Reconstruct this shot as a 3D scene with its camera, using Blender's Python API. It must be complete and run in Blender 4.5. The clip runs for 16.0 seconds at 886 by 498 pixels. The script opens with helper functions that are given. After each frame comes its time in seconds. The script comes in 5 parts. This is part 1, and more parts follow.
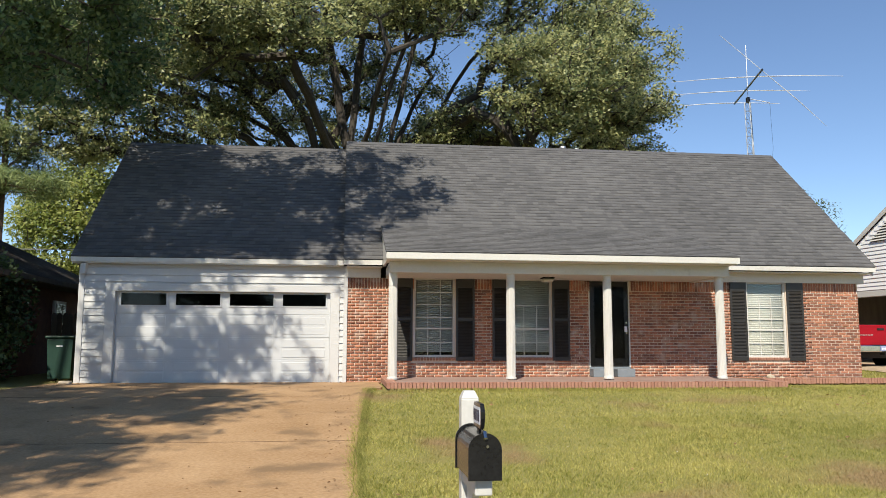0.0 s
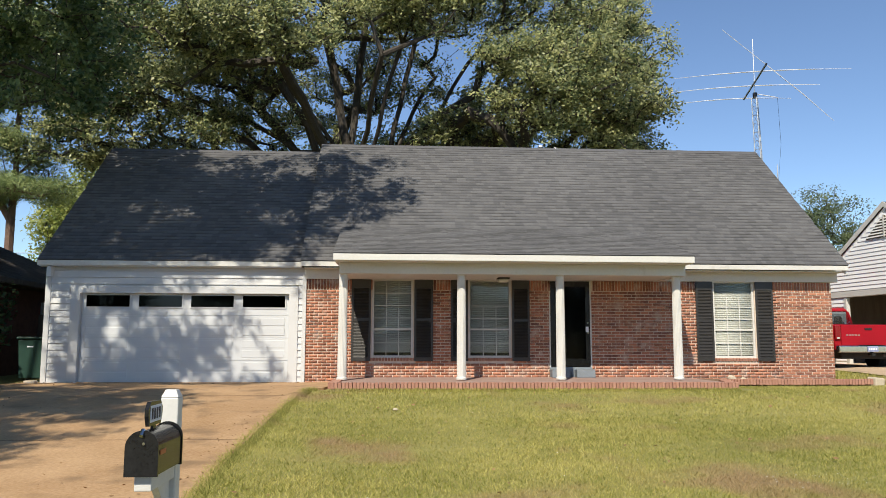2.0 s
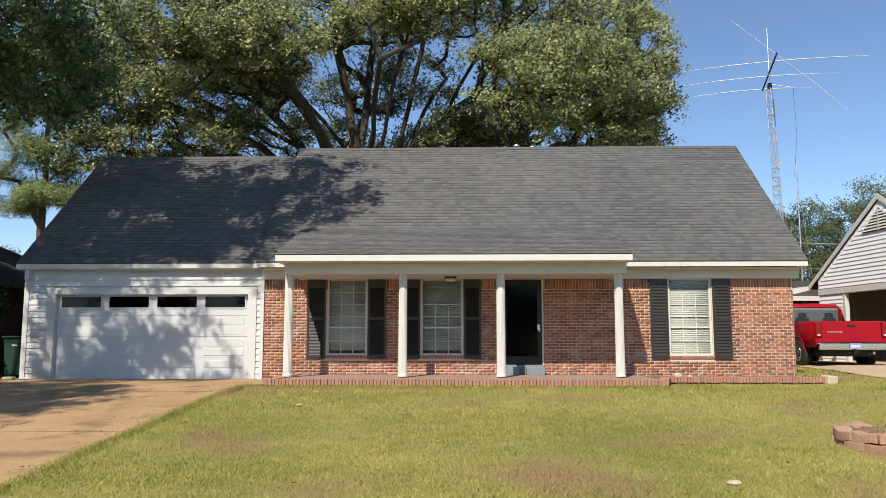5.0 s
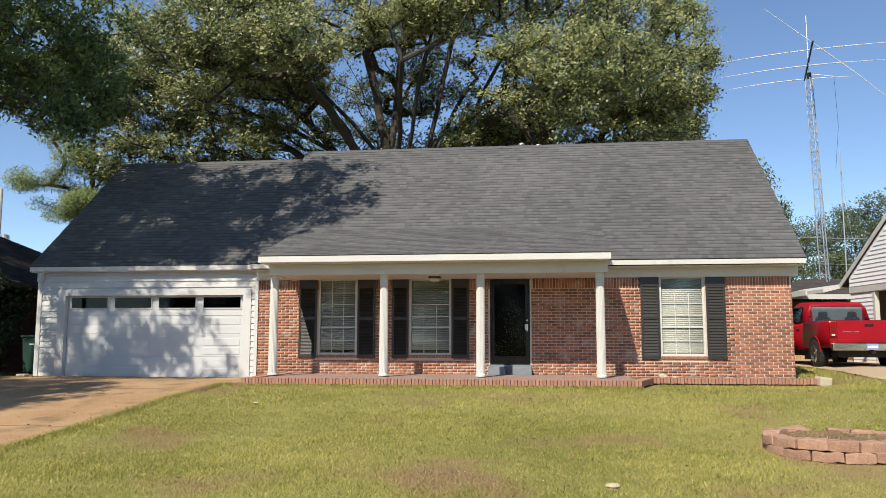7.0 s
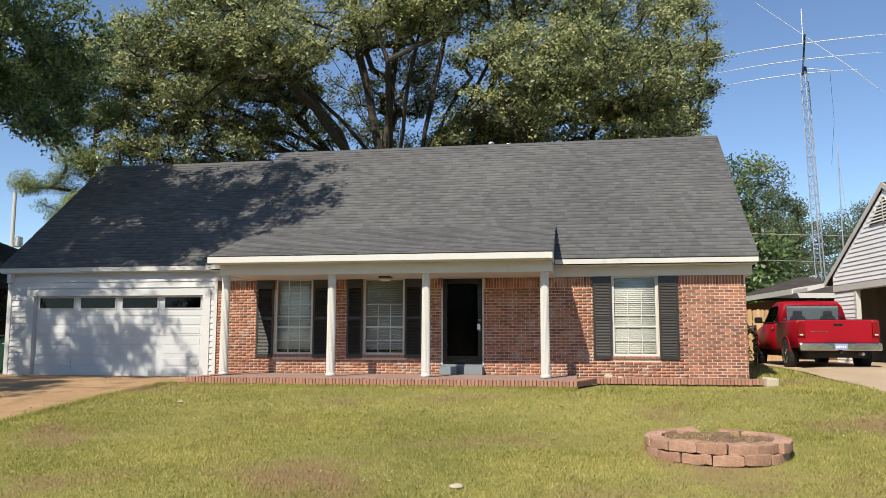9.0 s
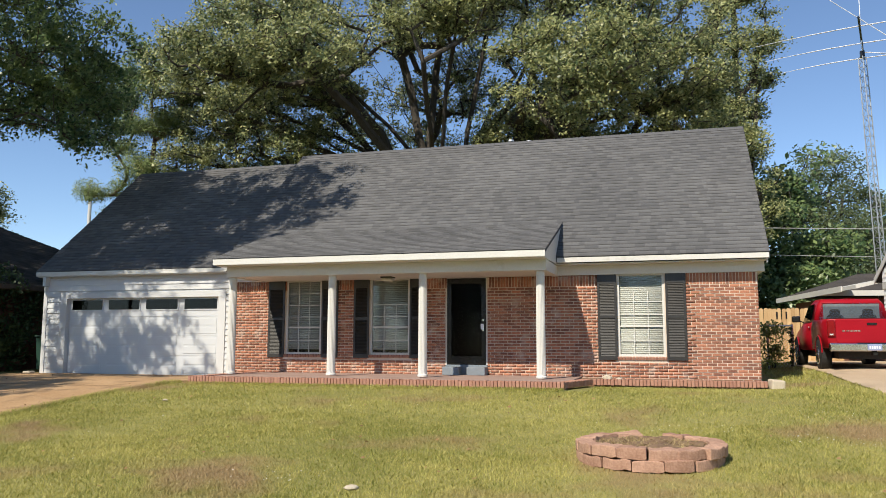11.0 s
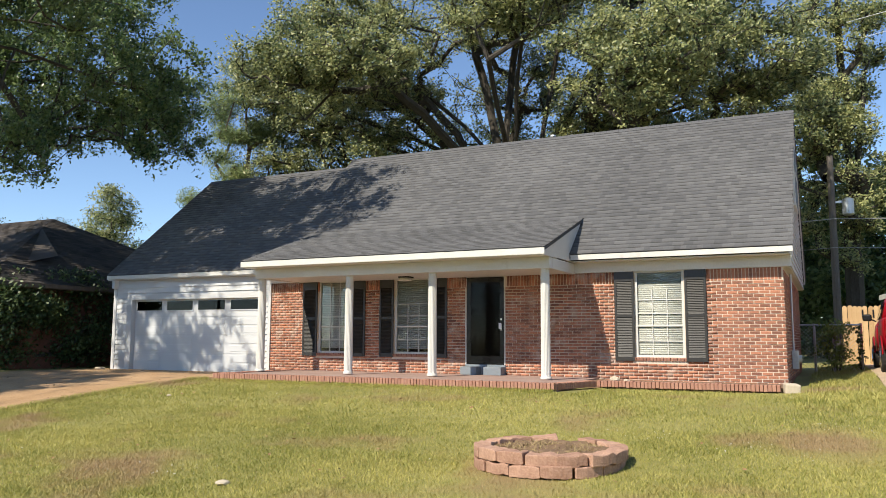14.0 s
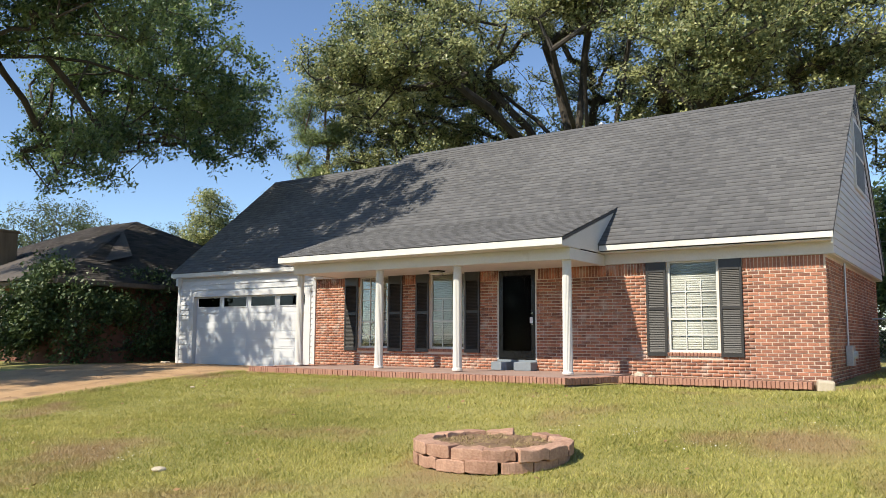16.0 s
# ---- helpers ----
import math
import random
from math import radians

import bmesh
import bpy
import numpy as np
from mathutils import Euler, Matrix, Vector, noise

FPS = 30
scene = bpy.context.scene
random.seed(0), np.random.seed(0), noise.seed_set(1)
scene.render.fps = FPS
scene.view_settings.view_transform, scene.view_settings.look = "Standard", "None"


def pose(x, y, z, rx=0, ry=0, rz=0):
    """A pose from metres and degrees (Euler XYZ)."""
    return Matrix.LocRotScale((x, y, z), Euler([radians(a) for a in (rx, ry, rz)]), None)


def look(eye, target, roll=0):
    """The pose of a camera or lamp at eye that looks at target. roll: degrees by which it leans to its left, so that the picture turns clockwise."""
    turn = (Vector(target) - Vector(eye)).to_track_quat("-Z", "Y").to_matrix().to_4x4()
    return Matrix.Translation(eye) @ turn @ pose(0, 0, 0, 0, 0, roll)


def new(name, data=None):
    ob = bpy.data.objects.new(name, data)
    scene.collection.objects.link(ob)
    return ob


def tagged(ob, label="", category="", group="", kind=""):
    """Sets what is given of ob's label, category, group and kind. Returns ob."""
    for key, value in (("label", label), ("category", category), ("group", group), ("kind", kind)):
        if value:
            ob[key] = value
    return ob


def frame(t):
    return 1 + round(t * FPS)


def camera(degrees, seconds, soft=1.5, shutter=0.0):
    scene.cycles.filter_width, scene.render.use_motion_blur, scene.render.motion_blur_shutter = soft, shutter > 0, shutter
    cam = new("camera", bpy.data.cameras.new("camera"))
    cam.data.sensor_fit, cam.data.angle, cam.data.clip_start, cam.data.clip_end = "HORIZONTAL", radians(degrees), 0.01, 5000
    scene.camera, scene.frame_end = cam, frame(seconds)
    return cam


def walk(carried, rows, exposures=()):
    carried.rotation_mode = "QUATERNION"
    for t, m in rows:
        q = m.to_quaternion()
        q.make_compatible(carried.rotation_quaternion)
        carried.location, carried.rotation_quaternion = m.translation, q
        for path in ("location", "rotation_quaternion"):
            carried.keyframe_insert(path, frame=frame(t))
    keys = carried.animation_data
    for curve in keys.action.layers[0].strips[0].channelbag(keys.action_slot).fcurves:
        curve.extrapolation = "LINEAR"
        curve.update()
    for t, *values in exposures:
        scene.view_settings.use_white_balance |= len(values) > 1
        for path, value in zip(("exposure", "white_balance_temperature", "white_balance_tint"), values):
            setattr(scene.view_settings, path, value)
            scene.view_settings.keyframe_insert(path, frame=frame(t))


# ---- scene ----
cam = camera(58.8, 16.0, 0.85)
METRES, EYE, TILT, LEAN, TURN = 15.8, 0.92, 0.0, 0.0, -7.0
ROWS = [
    (0.0, 0.0, 0.0, 0.0, -0.02, 6.84, -0.15),
    (0.5, 0.0326, -0.0005, 0.0001, 0.94, 6.79, -0.11),
    (1.0, 0.0677, 0.0007, -0.0013, 1.89, 6.8, -0.08),
    (1.5, 0.0995, 0.0039, -0.0004, 2.71, 6.84, -0.1),
    (2.0, 0.1307, -0.0005, -0.0, 3.38, 6.88, -0.12),
    (2.5, 0.1618, -0.0034, -0.0005, 4.0, 6.93, -0.12),
    (3.0, 0.1931, -0.009, -0.0007, 4.6, 6.96, -0.11),
    (5.5, 0.3447, -0.0023, 0.0007, 10.15, 6.67, -0.0),
    (6.0, 0.3783, 0.0048, 0.0008, 11.8, 6.68, -0.02),
    (6.5, 0.4097, 0.0123, 0.0009, 13.15, 6.69, -0.07),
    (7.0, 0.4437, 0.0164, 0.0005, 14.14, 6.69, -0.09),
    (7.5, 0.4753, 0.0243, 0.0012, 14.81, 6.7, -0.11),
    (8.0, 0.5061, 0.0326, 0.0008, 15.32, 6.69, -0.13),
    (8.5, 0.5372, 0.0397, 0.0011, 15.91, 6.68, -0.13),
    (9.0, 0.5642, 0.049, 0.001, 16.73, 6.65, -0.12),
    (11.5, 0.7098, 0.11, 0.001, 24.5, 6.67, -0.15),
    (12.0, 0.7399, 0.1222, 0.0015, 25.66, 6.67, -0.19),
    (12.5, 0.7649, 0.1373, 0.0022, 26.97, 6.65, -0.22),
    (13.0, 0.7918, 0.1506, 0.0014, 28.69, 6.63, -0.24),
    (13.5, 0.8145, 0.1655, 0.0012, 30.81, 6.6, -0.25),
    (14.0, 0.8345, 0.1841, 0.0021, 33.12, 6.56, -0.27),
    (14.5, 0.8585, 0.2013, 0.0011, 35.43, 6.52, -0.27),
    (15.0, 0.8779, 0.2238, -0.0008, 37.65, 6.48, -0.27),
    (15.5, 0.8998, 0.2479, -0.0029, 39.7, 6.45, -0.27),
    (16.0, 0.921, 0.2716, -0.004, 41.4, 6.46, -0.32),
]
walk(cam, [(t, pose(0, 0, EYE, TILT, LEAN, TURN) @ pose(METRES * x, METRES * y, METRES * z, 90 + pitch, roll, yaw)) for t, x, y, z, yaw, pitch, roll in ROWS],
     [(0.0, 0.5), (9.0, 0.5), (12.5, 0.6), (14.5, 0.73), (16.0, 0.76)])

# ---- world, sun ----
SUN = Vector((-0.34, -1.0, 1.02)).normalized()
world = bpy.data.worlds.new("world")
scene.world = world
world.use_nodes = True
wn = world.node_tree.nodes
sky = wn.new("ShaderNodeTexSky")
sky.sky_type = "NISHITA"
sky.sun_disc = False
sky.sun_elevation = math.asin(SUN.z)
sky.sun_rotation = math.atan2(SUN.x, SUN.y)
sky.altitude, sky.air_density, sky.dust_density, sky.ozone_density = 1500, 1.0, 0.0, 3.2
world.node_tree.links.new(sky.outputs[0], wn["Background"].inputs[0])
wn["Background"].inputs[1].default_value = 0.108
sun = new("sun", bpy.data.lights.new("sun", "SUN"))
sun.data.energy, sun.data.angle, sun.data.color = 4.3, radians(0.6), (1.0, 0.915, 0.76)
sun.matrix_world = look(SUN * 60, (0, 0, 0))


# ---- materials ----
def mat(name, a, b, scale=6.0, rough=0.7, bump=0.2, fine=60.0, metal=0.0, per="", spread=0.25, stretch=(1, 1, 1), stain=None, spec=0.4, trans=0.0):
    """Two colours mixed by coarse and fine noise, with relief; per: 'object' or 'island' shifts the tone piece by piece."""
    m = bpy.data.materials.new(name)
    m.use_nodes = True
    nt = m.node_tree
    n, L = nt.nodes, nt.links.new
    p = n["Principled BSDF"]
    co = n.new("ShaderNodeTexCoord")
    mp = n.new("ShaderNodeMapping")
    mp.inputs["Scale"].default_value = stretch
    L(co.outputs["Object"], mp.inputs["Vector"])
    n1 = n.new("ShaderNodeTexNoise")
    n1.inputs["Scale"].default_value, n1.inputs["Detail"].default_value = scale, 4
    n2 = n.new("ShaderNodeTexNoise")
    n2.inputs["Scale"].default_value, n2.inputs["Detail"].default_value = fine, 3
    for t in (n1, n2):
        L(mp.outputs[0], t.inputs["Vector"])
    add = n.new("ShaderNodeMath")
    add.operation = "MULTIPLY_ADD"
    L(n2.outputs[0], add.inputs[0])
    add.inputs[1].default_value = 0.5
    half = n.new("ShaderNodeMath")
    half.operation = "MULTIPLY"
    half.inputs[1].default_value = 0.5
    L(n1.outputs[0], half.inputs[0])
    L(half.outputs[0], add.inputs[2])
    fac = add.outputs[0]
    if per:
        if per == "object":
            r = n.new("ShaderNodeObjectInfo").outputs["Random"]
        else:
            r = n.new("ShaderNodeNewGeometry").outputs["Random Per Island"]
        w = n.new("ShaderNodeMath")
        w.operation = "SUBTRACT"
        L(r, w.inputs[0])
        w.inputs[1].default_value = 0.5
        k = n.new("ShaderNodeMath")
        k.operation = "MULTIPLY_ADD"
        L(w.outputs[0], k.inputs[0])
        k.inputs[1].default_value = spread * 2
        L(fac, k.inputs[2])
        fac = k.outputs[0]
    ramp = n.new("ShaderNodeValToRGB")
    ramp.color_ramp.elements[0].position, ramp.color_ramp.elements[1].position = 0.3, 0.7
    ramp.color_ramp.elements[0].color, ramp.color_ramp.elements[1].color = (*a, 1), (*b, 1)
    L(fac, ramp.inputs[0])
    col = ramp.outputs[0]
    if stain:
        n3 = n.new("ShaderNodeTexNoise")
        n3.inputs["Scale"].default_value, n3.inputs["Detail"].default_value = stain[1], 5
        L(co.outputs["Object"], n3.inputs["Vector"])
        mr = n.new("ShaderNodeMapRange")
        mr.inputs[1].default_value, mr.inputs[2].default_value = stain[2], stain[2] + 0.15
        L(n3.outputs[0], mr.inputs[0])
        mx = n.new("ShaderNodeMix")
        mx.data_type = "RGBA"
        L(mr.outputs[0], mx.inputs[0])
        L(col, mx.inputs[6])
        mx.inputs[7].default_value = (*stain[0], 1)
        col = mx.outputs[2]
    L(col, p.inputs["Base Color"])
    p.inputs["Roughness"].default_value, p.inputs["Metallic"].default_value = rough, metal
    p.inputs["Specular IOR Level"].default_value = spec
    if bump:
        bp = n.new("ShaderNodeBump")
        bp.inputs["Strength"].default_value, bp.inputs["Distance"].default_value = bump, 0.01
        L(n2.outputs[0], bp.inputs["Height"])
        L(bp.outputs[0], p.inputs["Normal"])
    if trans:
        tr = n.new("ShaderNodeBsdfTranslucent")
        L(col, tr.inputs[0])
        ms = n.new("ShaderNodeMixShader")
        ms.inputs[0].default_value = trans
        L(p.outputs[0], ms.inputs[1])
        L(tr.outputs[0], ms.inputs[2])
        L(ms.outputs[0], n["Material Output"].inputs[0])
    return m


BRICK = mat("brick", (0.17, 0.075, 0.052), (0.48, 0.205, 0.12), 3, 0.85, 0.5, 40, per="island", spread=0.15, stain=((0.44, 0.30, 0.235), 4, 0.54))
BRICK_P = mat("brick_piece", (0.17, 0.075, 0.052), (0.48, 0.205, 0.12), 3, 0.85, 0.5, 40, per="object", spread=0.15, stain=((0.44, 0.30, 0.235), 4, 0.54))
EDGE_BRICK = mat("edge_brick", (0.27, 0.125, 0.088), (0.43, 0.235, 0.165), 5, 0.85, 0.5, 50, per="object", spread=0.09, stain=((0.30, 0.25, 0.2), 9, 0.6))
MORTAR = mat("mortar", (0.52, 0.43, 0.34), (0.68, 0.58, 0.48), 8, 0.9, 0.4, 90)
SHINGLE = mat("shingle", (0.072, 0.072, 0.076), (0.135, 0.133, 0.136), 0.4, 0.9, 0.5, 160, per="island", spread=0.12)
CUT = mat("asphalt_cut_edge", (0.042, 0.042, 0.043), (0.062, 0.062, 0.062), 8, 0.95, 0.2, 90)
BASE = mat("shingle_base", (0.064, 0.064, 0.067), (0.105, 0.105, 0.108), 0.6, 0.9, 0.5, 160)
WHITE = mat("white_paint", (0.53, 0.52, 0.485), (0.62, 0.61, 0.575), 1.5, 0.5, 0.08, 30, stain=((0.44, 0.42, 0.37), 2.5, 0.64))
SIDING = mat("white_siding", (0.49, 0.497, 0.50), (0.56, 0.565, 0.565), 1.2, 0.55, 0.08, 40, per="object", spread=0.1, stain=((0.54, 0.54, 0.52), 3, 0.66))
SIDING2 = mat("bright_siding", (0.79, 0.80, 0.80), (0.87, 0.87, 0.87), 1.2, 0.5, 0.08, 40, per="object", spread=0.1)
DOORPAINT = mat("garage_door_paint", (0.50, 0.515, 0.53), (0.57, 0.585, 0.595), 1.0, 0.45, 0.05, 50)
SHUTTER = mat("shutter_black", (0.017, 0.016, 0.0145), (0.032, 0.029, 0.026), 6, 0.42, 0.1, 60, spec=0.6)
DOORBLACK = mat("door_black", (0.008, 0.008, 0.008), (0.018, 0.016, 0.015), 4, 0.22, 0.03, 60)
BLIND = mat("blind", (0.48, 0.47, 0.44), (0.55, 0.54, 0.51), 2, 0.6, 0.05, 30, per="island", spread=0.04)
CONCRETE = mat("driveway_concrete", (0.30, 0.175, 0.08), (0.49, 0.325, 0.18), 0.9, 0.9, 0.8, 26, stain=((0.235, 0.15, 0.08), 1.5, 0.54))
CONC2 = mat("grey_concrete", (0.42, 0.35, 0.26), (0.56, 0.48, 0.37), 0.7, 0.9, 0.4, 50, stain=((0.33, 0.28, 0.22), 0.8, 0.6))
CONC3 = mat("tan_concrete", (0.40, 0.29, 0.19), (0.54, 0.42, 0.29), 0.7, 0.9, 0.4, 50, stain=((0.30, 0.23, 0.16), 0.8, 0.6))
SLAB = mat("porch_slab", (0.26, 0.17, 0.14), (0.38, 0.27, 0.23), 2, 0.85, 0.3, 50)
STEPBLUE = mat("step_blue_grey", (0.15, 0.175, 0.20), (0.22, 0.25, 0.28), 5, 0.7, 0.2, 60)
LAWN = mat("lawn", (0.17, 0.165, 0.045), (0.32, 0.285, 0.095), 0.35, 0.95, 0.8, 40, stain=((0.235, 0.165, 0.075), 0.55, 0.57))
BLADE = mat("grass_blade", (0.235, 0.25, 0.05), (0.54, 0.48, 0.155), 0.35, 0.6, 0.0, 3, per="island", spread=0.2, stain=((0.40, 0.29, 0.15), 0.55, 0.54), trans=0.35)
SOIL = mat("soil", (0.11, 0.065, 0.038), (0.27, 0.175, 0.105), 8, 0.95, 0.8, 60)
ASPHALT = mat("asphalt", (0.04, 0.04, 0.04), (0.075, 0.073, 0.07), 2, 0.9, 0.5, 120)
BLOCK = mat("retaining_block", (0.27, 0.15, 0.10), (0.50, 0.31, 0.22), 6, 0.95, 1.0, 45, per="object", spread=0.12, stain=((0.30, 0.17, 0.12), 8, 0.6))
BARK = mat("bark", (0.035, 0.030, 0.025), (0.095, 0.082, 0.068), 3, 0.95, 1.0, 25, stretch=(1, 1, 0.25))
PINEBARK = mat("pine_bark", (0.09, 0.055, 0.04), (0.2, 0.13, 0.1), 3, 0.95, 1.0, 25, stretch=(1, 1, 0.3))
LEAF_OAK = mat("oak_leaves", (0.08, 0.118, 0.048), (0.43, 0.435, 0.185), 0.45, 0.42, 0.0, 3, per="island", spread=0.22, trans=0.36)
LEAF_DARK = mat("dark_leaves", (0.05, 0.10, 0.04), (0.235, 0.305, 0.115), 0.5, 0.34, 0.0, 3, per="island", spread=0.2, trans=0.38)
LEAF_LIME = mat("light_leaves", (0.12, 0.17, 0.03), (0.32, 0.34, 0.09), 0.4, 0.5, 0.0, 3, per="island", spread=0.2, trans=0.3)
LEAF_PINE = mat("pine_needles", (0.09, 0.14, 0.05), (0.26, 0.31, 0.11), 0.5, 0.5, 0.0, 3, per="island", spread=0.2, trans=0.15)
LEAF_FAR = mat("far_leaves", (0.045, 0.075, 0.034), (0.145, 0.175, 0.075), 0.25, 0.6, 0.0, 3, per="island", spread=0.2, trans=0.25)
BUSHLEAF = mat("shrub_leaves", (0.03, 0.06, 0.02), (0.12, 0.16, 0.055), 0.8, 0.5, 0.0, 3, per="island", spread=0.2, trans=0.2)
RED = mat("red_car_paint", (0.27, 0.005, 0.012), (0.32, 0.007, 0.016), 2, 0.36, 0.0, 30, spec=0.18)
CHROME = mat("chrome", (0.5, 0.5, 0.5), (0.62, 0.62, 0.62), 3, 0.12, 0.02, 50, metal=1.0)
STEEL = mat("galvanised_steel", (0.42, 0.43, 0.45), (0.6, 0.61, 0.62), 5, 0.45, 0.1, 50, metal=0.8)
ALU = mat("bright_aluminium", (0.7, 0.71, 0.72), (0.85, 0.85, 0.85), 5, 0.4, 0.0, 50, metal=0.5)
TYRE = mat("tyre_rubber", (0.012, 0.012, 0.012), (0.03, 0.03, 0.03), 10, 0.8, 0.3, 60)
BLACKMETAL = mat("black_metal", (0.008, 0.008, 0.008), (0.02, 0.02, 0.02), 8, 0.2, 0.05, 60)
REDGLASS = mat("tail_lamp_red", (0.16, 0.003, 0.004), (0.24, 0.006, 0.008), 8, 0.15, 0.0, 60)
PLATE = mat("plate_white", (0.6, 0.62, 0.68), (0.7, 0.72, 0.78), 8, 0.4, 0.0, 60)
BLUEPLATE = mat("plate_blue", (0.20, 0.24, 0.42), (0.3, 0.34, 0.5), 8, 0.4, 0.0, 60)
BARS = mat("dark_bars", (0.01, 0.012, 0.03), (0.02, 0.02, 0.05), 8, 0.5, 0.0, 60)
FENCEWOOD = mat("fence_wood", (0.36, 0.22, 0.10), (0.58, 0.40, 0.21), 2, 0.85, 0.4, 30, per="object", spread=0.15, stretch=(4, 4, 0.5))
OLDWOOD = mat("weathered_wood", (0.10, 0.075, 0.055), (0.2, 0.16, 0.12), 2, 0.9, 0.4, 30, per="object", spread=0.15, stretch=(4, 4, 0.5))
POLEWOOD = mat("pole_wood", (0.10, 0.085, 0.072), (0.2, 0.17, 0.15), 3, 0.9, 0.5, 30, stretch=(4, 4, 0.3))
BINGREEN = mat("bin_green", (0.012, 0.04, 0.03), (0.022, 0.06, 0.045), 5, 0.5, 0.1, 60)
DARKBRICK = mat("neighbour_brick", (0.11, 0.045, 0.03), (0.22, 0.10, 0.065), 6, 0.9, 0.5, 40)
ROOF2 = mat("neighbour_shingle", (0.038, 0.033, 0.030), (0.095, 0.08, 0.07), 2, 0.9, 0.6, 60, per="island", spread=0.2)
TEAL = mat("teal_plastic", (0.01, 0.16, 0.15), (0.02, 0.22, 0.2), 3, 0.5, 0.05, 50)
DARK = mat("dark_interior", (0.02, 0.02, 0.02), (0.05, 0.045, 0.04), 2, 0.9, 0.1, 20)
# flat grey that stands in for pale sky in window glass
SKYGREY = mat("sky_grey", (0.10, 0.115, 0.125), (0.20, 0.22, 0.23), 4, 0.8, 0.1, 20)
PALEPOLE = mat("pale_pole", (0.42, 0.42, 0.41), (0.56, 0.56, 0.54), 3, 0.8, 0.2, 30, stretch=(4, 4, 0.3))
WIRE = mat("cable", (0.25, 0.25, 0.24), (0.4, 0.4, 0.38), 4, 0.6, 0.0, 30)
LAMPGLASS = mat("frosted_glass", (0.5, 0.5, 0.47), (0.6, 0.6, 0.56), 4, 0.4, 0.0, 30)


def glass(name, tint, rough=0.03, ior=1.5):
    """Window glass: a glossy coat over a clear sheet."""
    m = bpy.data.materials.new(name)
    m.use_nodes = True
    n, L = m.node_tree.nodes, m.node_tree.links.new
    t, g, x = n.new("ShaderNodeBsdfTransparent"), n.new("ShaderNodeBsdfGlossy"), n.new("ShaderNodeMixShader")
    f = n.new("ShaderNodeFresnel")
    f.inputs[0].default_value = ior
    t.inputs[0].default_value = (*tint, 1)
    g.inputs["Roughness"].default_value = rough
    L(f.outputs[0], x.inputs[0])
    L(t.outputs[0], x.inputs[1])
    L(g.outputs[0], x.inputs[2])
    L(x.outputs[0], n["Material Output"].inputs[0])
    return m


GLASS = glass("window_glass", (0.92, 0.94, 0.93))
DARKGLASS = glass("dark_glass", (0.14, 0.15, 0.15), 0.03, 1.36)
STORMGLASS = glass("storm_glass", (0.5, 0.5, 0.5), 0.06, 1.22)


# ---- mesh helpers ----
def mesh_of(name, bm, material, smooth=False):
    me = bpy.data.meshes.new(name)
    bmesh.ops.recalc_face_normals(bm, faces=bm.faces)
    bm.to_mesh(me)
    bm.free()
    for m in (material if isinstance(material, (list, tuple)) else [material]):
        me.materials.append(m)
    if smooth:
        me.polygons.foreach_set("use_smooth", [True] * len(me.polygons))
    return me


def part(name, bm, material, parent, label="", smooth=False):
    ob = new(name, mesh_of(name, bm, material, smooth))
    ob.parent = parent
    return tagged(ob, label)


def thing(name, label, category, at=(0, 0, 0), rz=0, group="", kind=""):
    ob = new(name)
    ob.matrix_basis = pose(*at, 0, 0, rz)
    return tagged(ob, label, category, group, kind)


def solo(name, bm, material, label, category, kind="", smooth=False, group=""):
    return tagged(new(name, mesh_of(name, bm, material, smooth)), label, category, group, kind)


def box(x0, y0, z0, x1, y1, z1, bev=0.0, bm=None):
    own = bm if bm else bmesh.new()
    r = bmesh.ops.create_cube(own, size=1.0)
    for v in r["verts"]:
        v.co = Vector(((x0 + x1) / 2 + v.co.x * (x1 - x0), (y0 + y1) / 2 + v.co.y * (y1 - y0), (z0 + z1) / 2 + v.co.z * (z1 - z0)))
    if bev:
        es = list({e for v in r["verts"] for e in v.link_edges})
        bmesh.ops.bevel(own, geom=es, offset=bev, segments=2, affect="EDGES", profile=0.5)
    return own


def tube(pts, radii, sides=8, bm=None, caps=True):
    """A round tube along points."""
    own = bm if bm else bmesh.new()
    pts = [Vector(p) for p in pts]
    if not hasattr(radii, "__len__"):
        radii = [radii] * len(pts)
    rings = []
    for i, p in enumerate(pts):
        d = (pts[min(i + 1, len(pts) - 1)] - pts[max(i - 1, 0)]).normalized()
        u = d.cross(Vector((0, 0, 1)) if abs(d.z) < 0.95 else Vector((1, 0, 0))).normalized()
        w = d.cross(u)
        rings.append([own.verts.new(p + radii[i] * (math.cos(a) * u + math.sin(a) * w)) for a in (2 * math.pi * k / sides for k in range(sides))])
    for a, b in zip(rings, rings[1:]):
        for k in range(sides):
            own.faces.new((a[k], a[(k + 1) % sides], b[(k + 1) % sides], b[k]))
    if caps:
        own.faces.new(rings[0][::-1])
        own.faces.new(rings[-1])
    return own


def poly(pts, depth, axis, bm=None):
    """A prism: a flat outline pushed along an axis vector by depth."""
    own = bm if bm else bmesh.new()
    d = Vector(axis).normalized() * depth
    a = [own.verts.new(p) for p in pts]
    b = [own.verts.new(Vector(p) + d) for p in pts]
    own.faces.new(a)
    own.faces.new(b[::-1])
    for i in range(len(a)):
        j = (i + 1) % len(a)
        own.faces.new((a[j], a[i], b[i], b[j]))
    return own


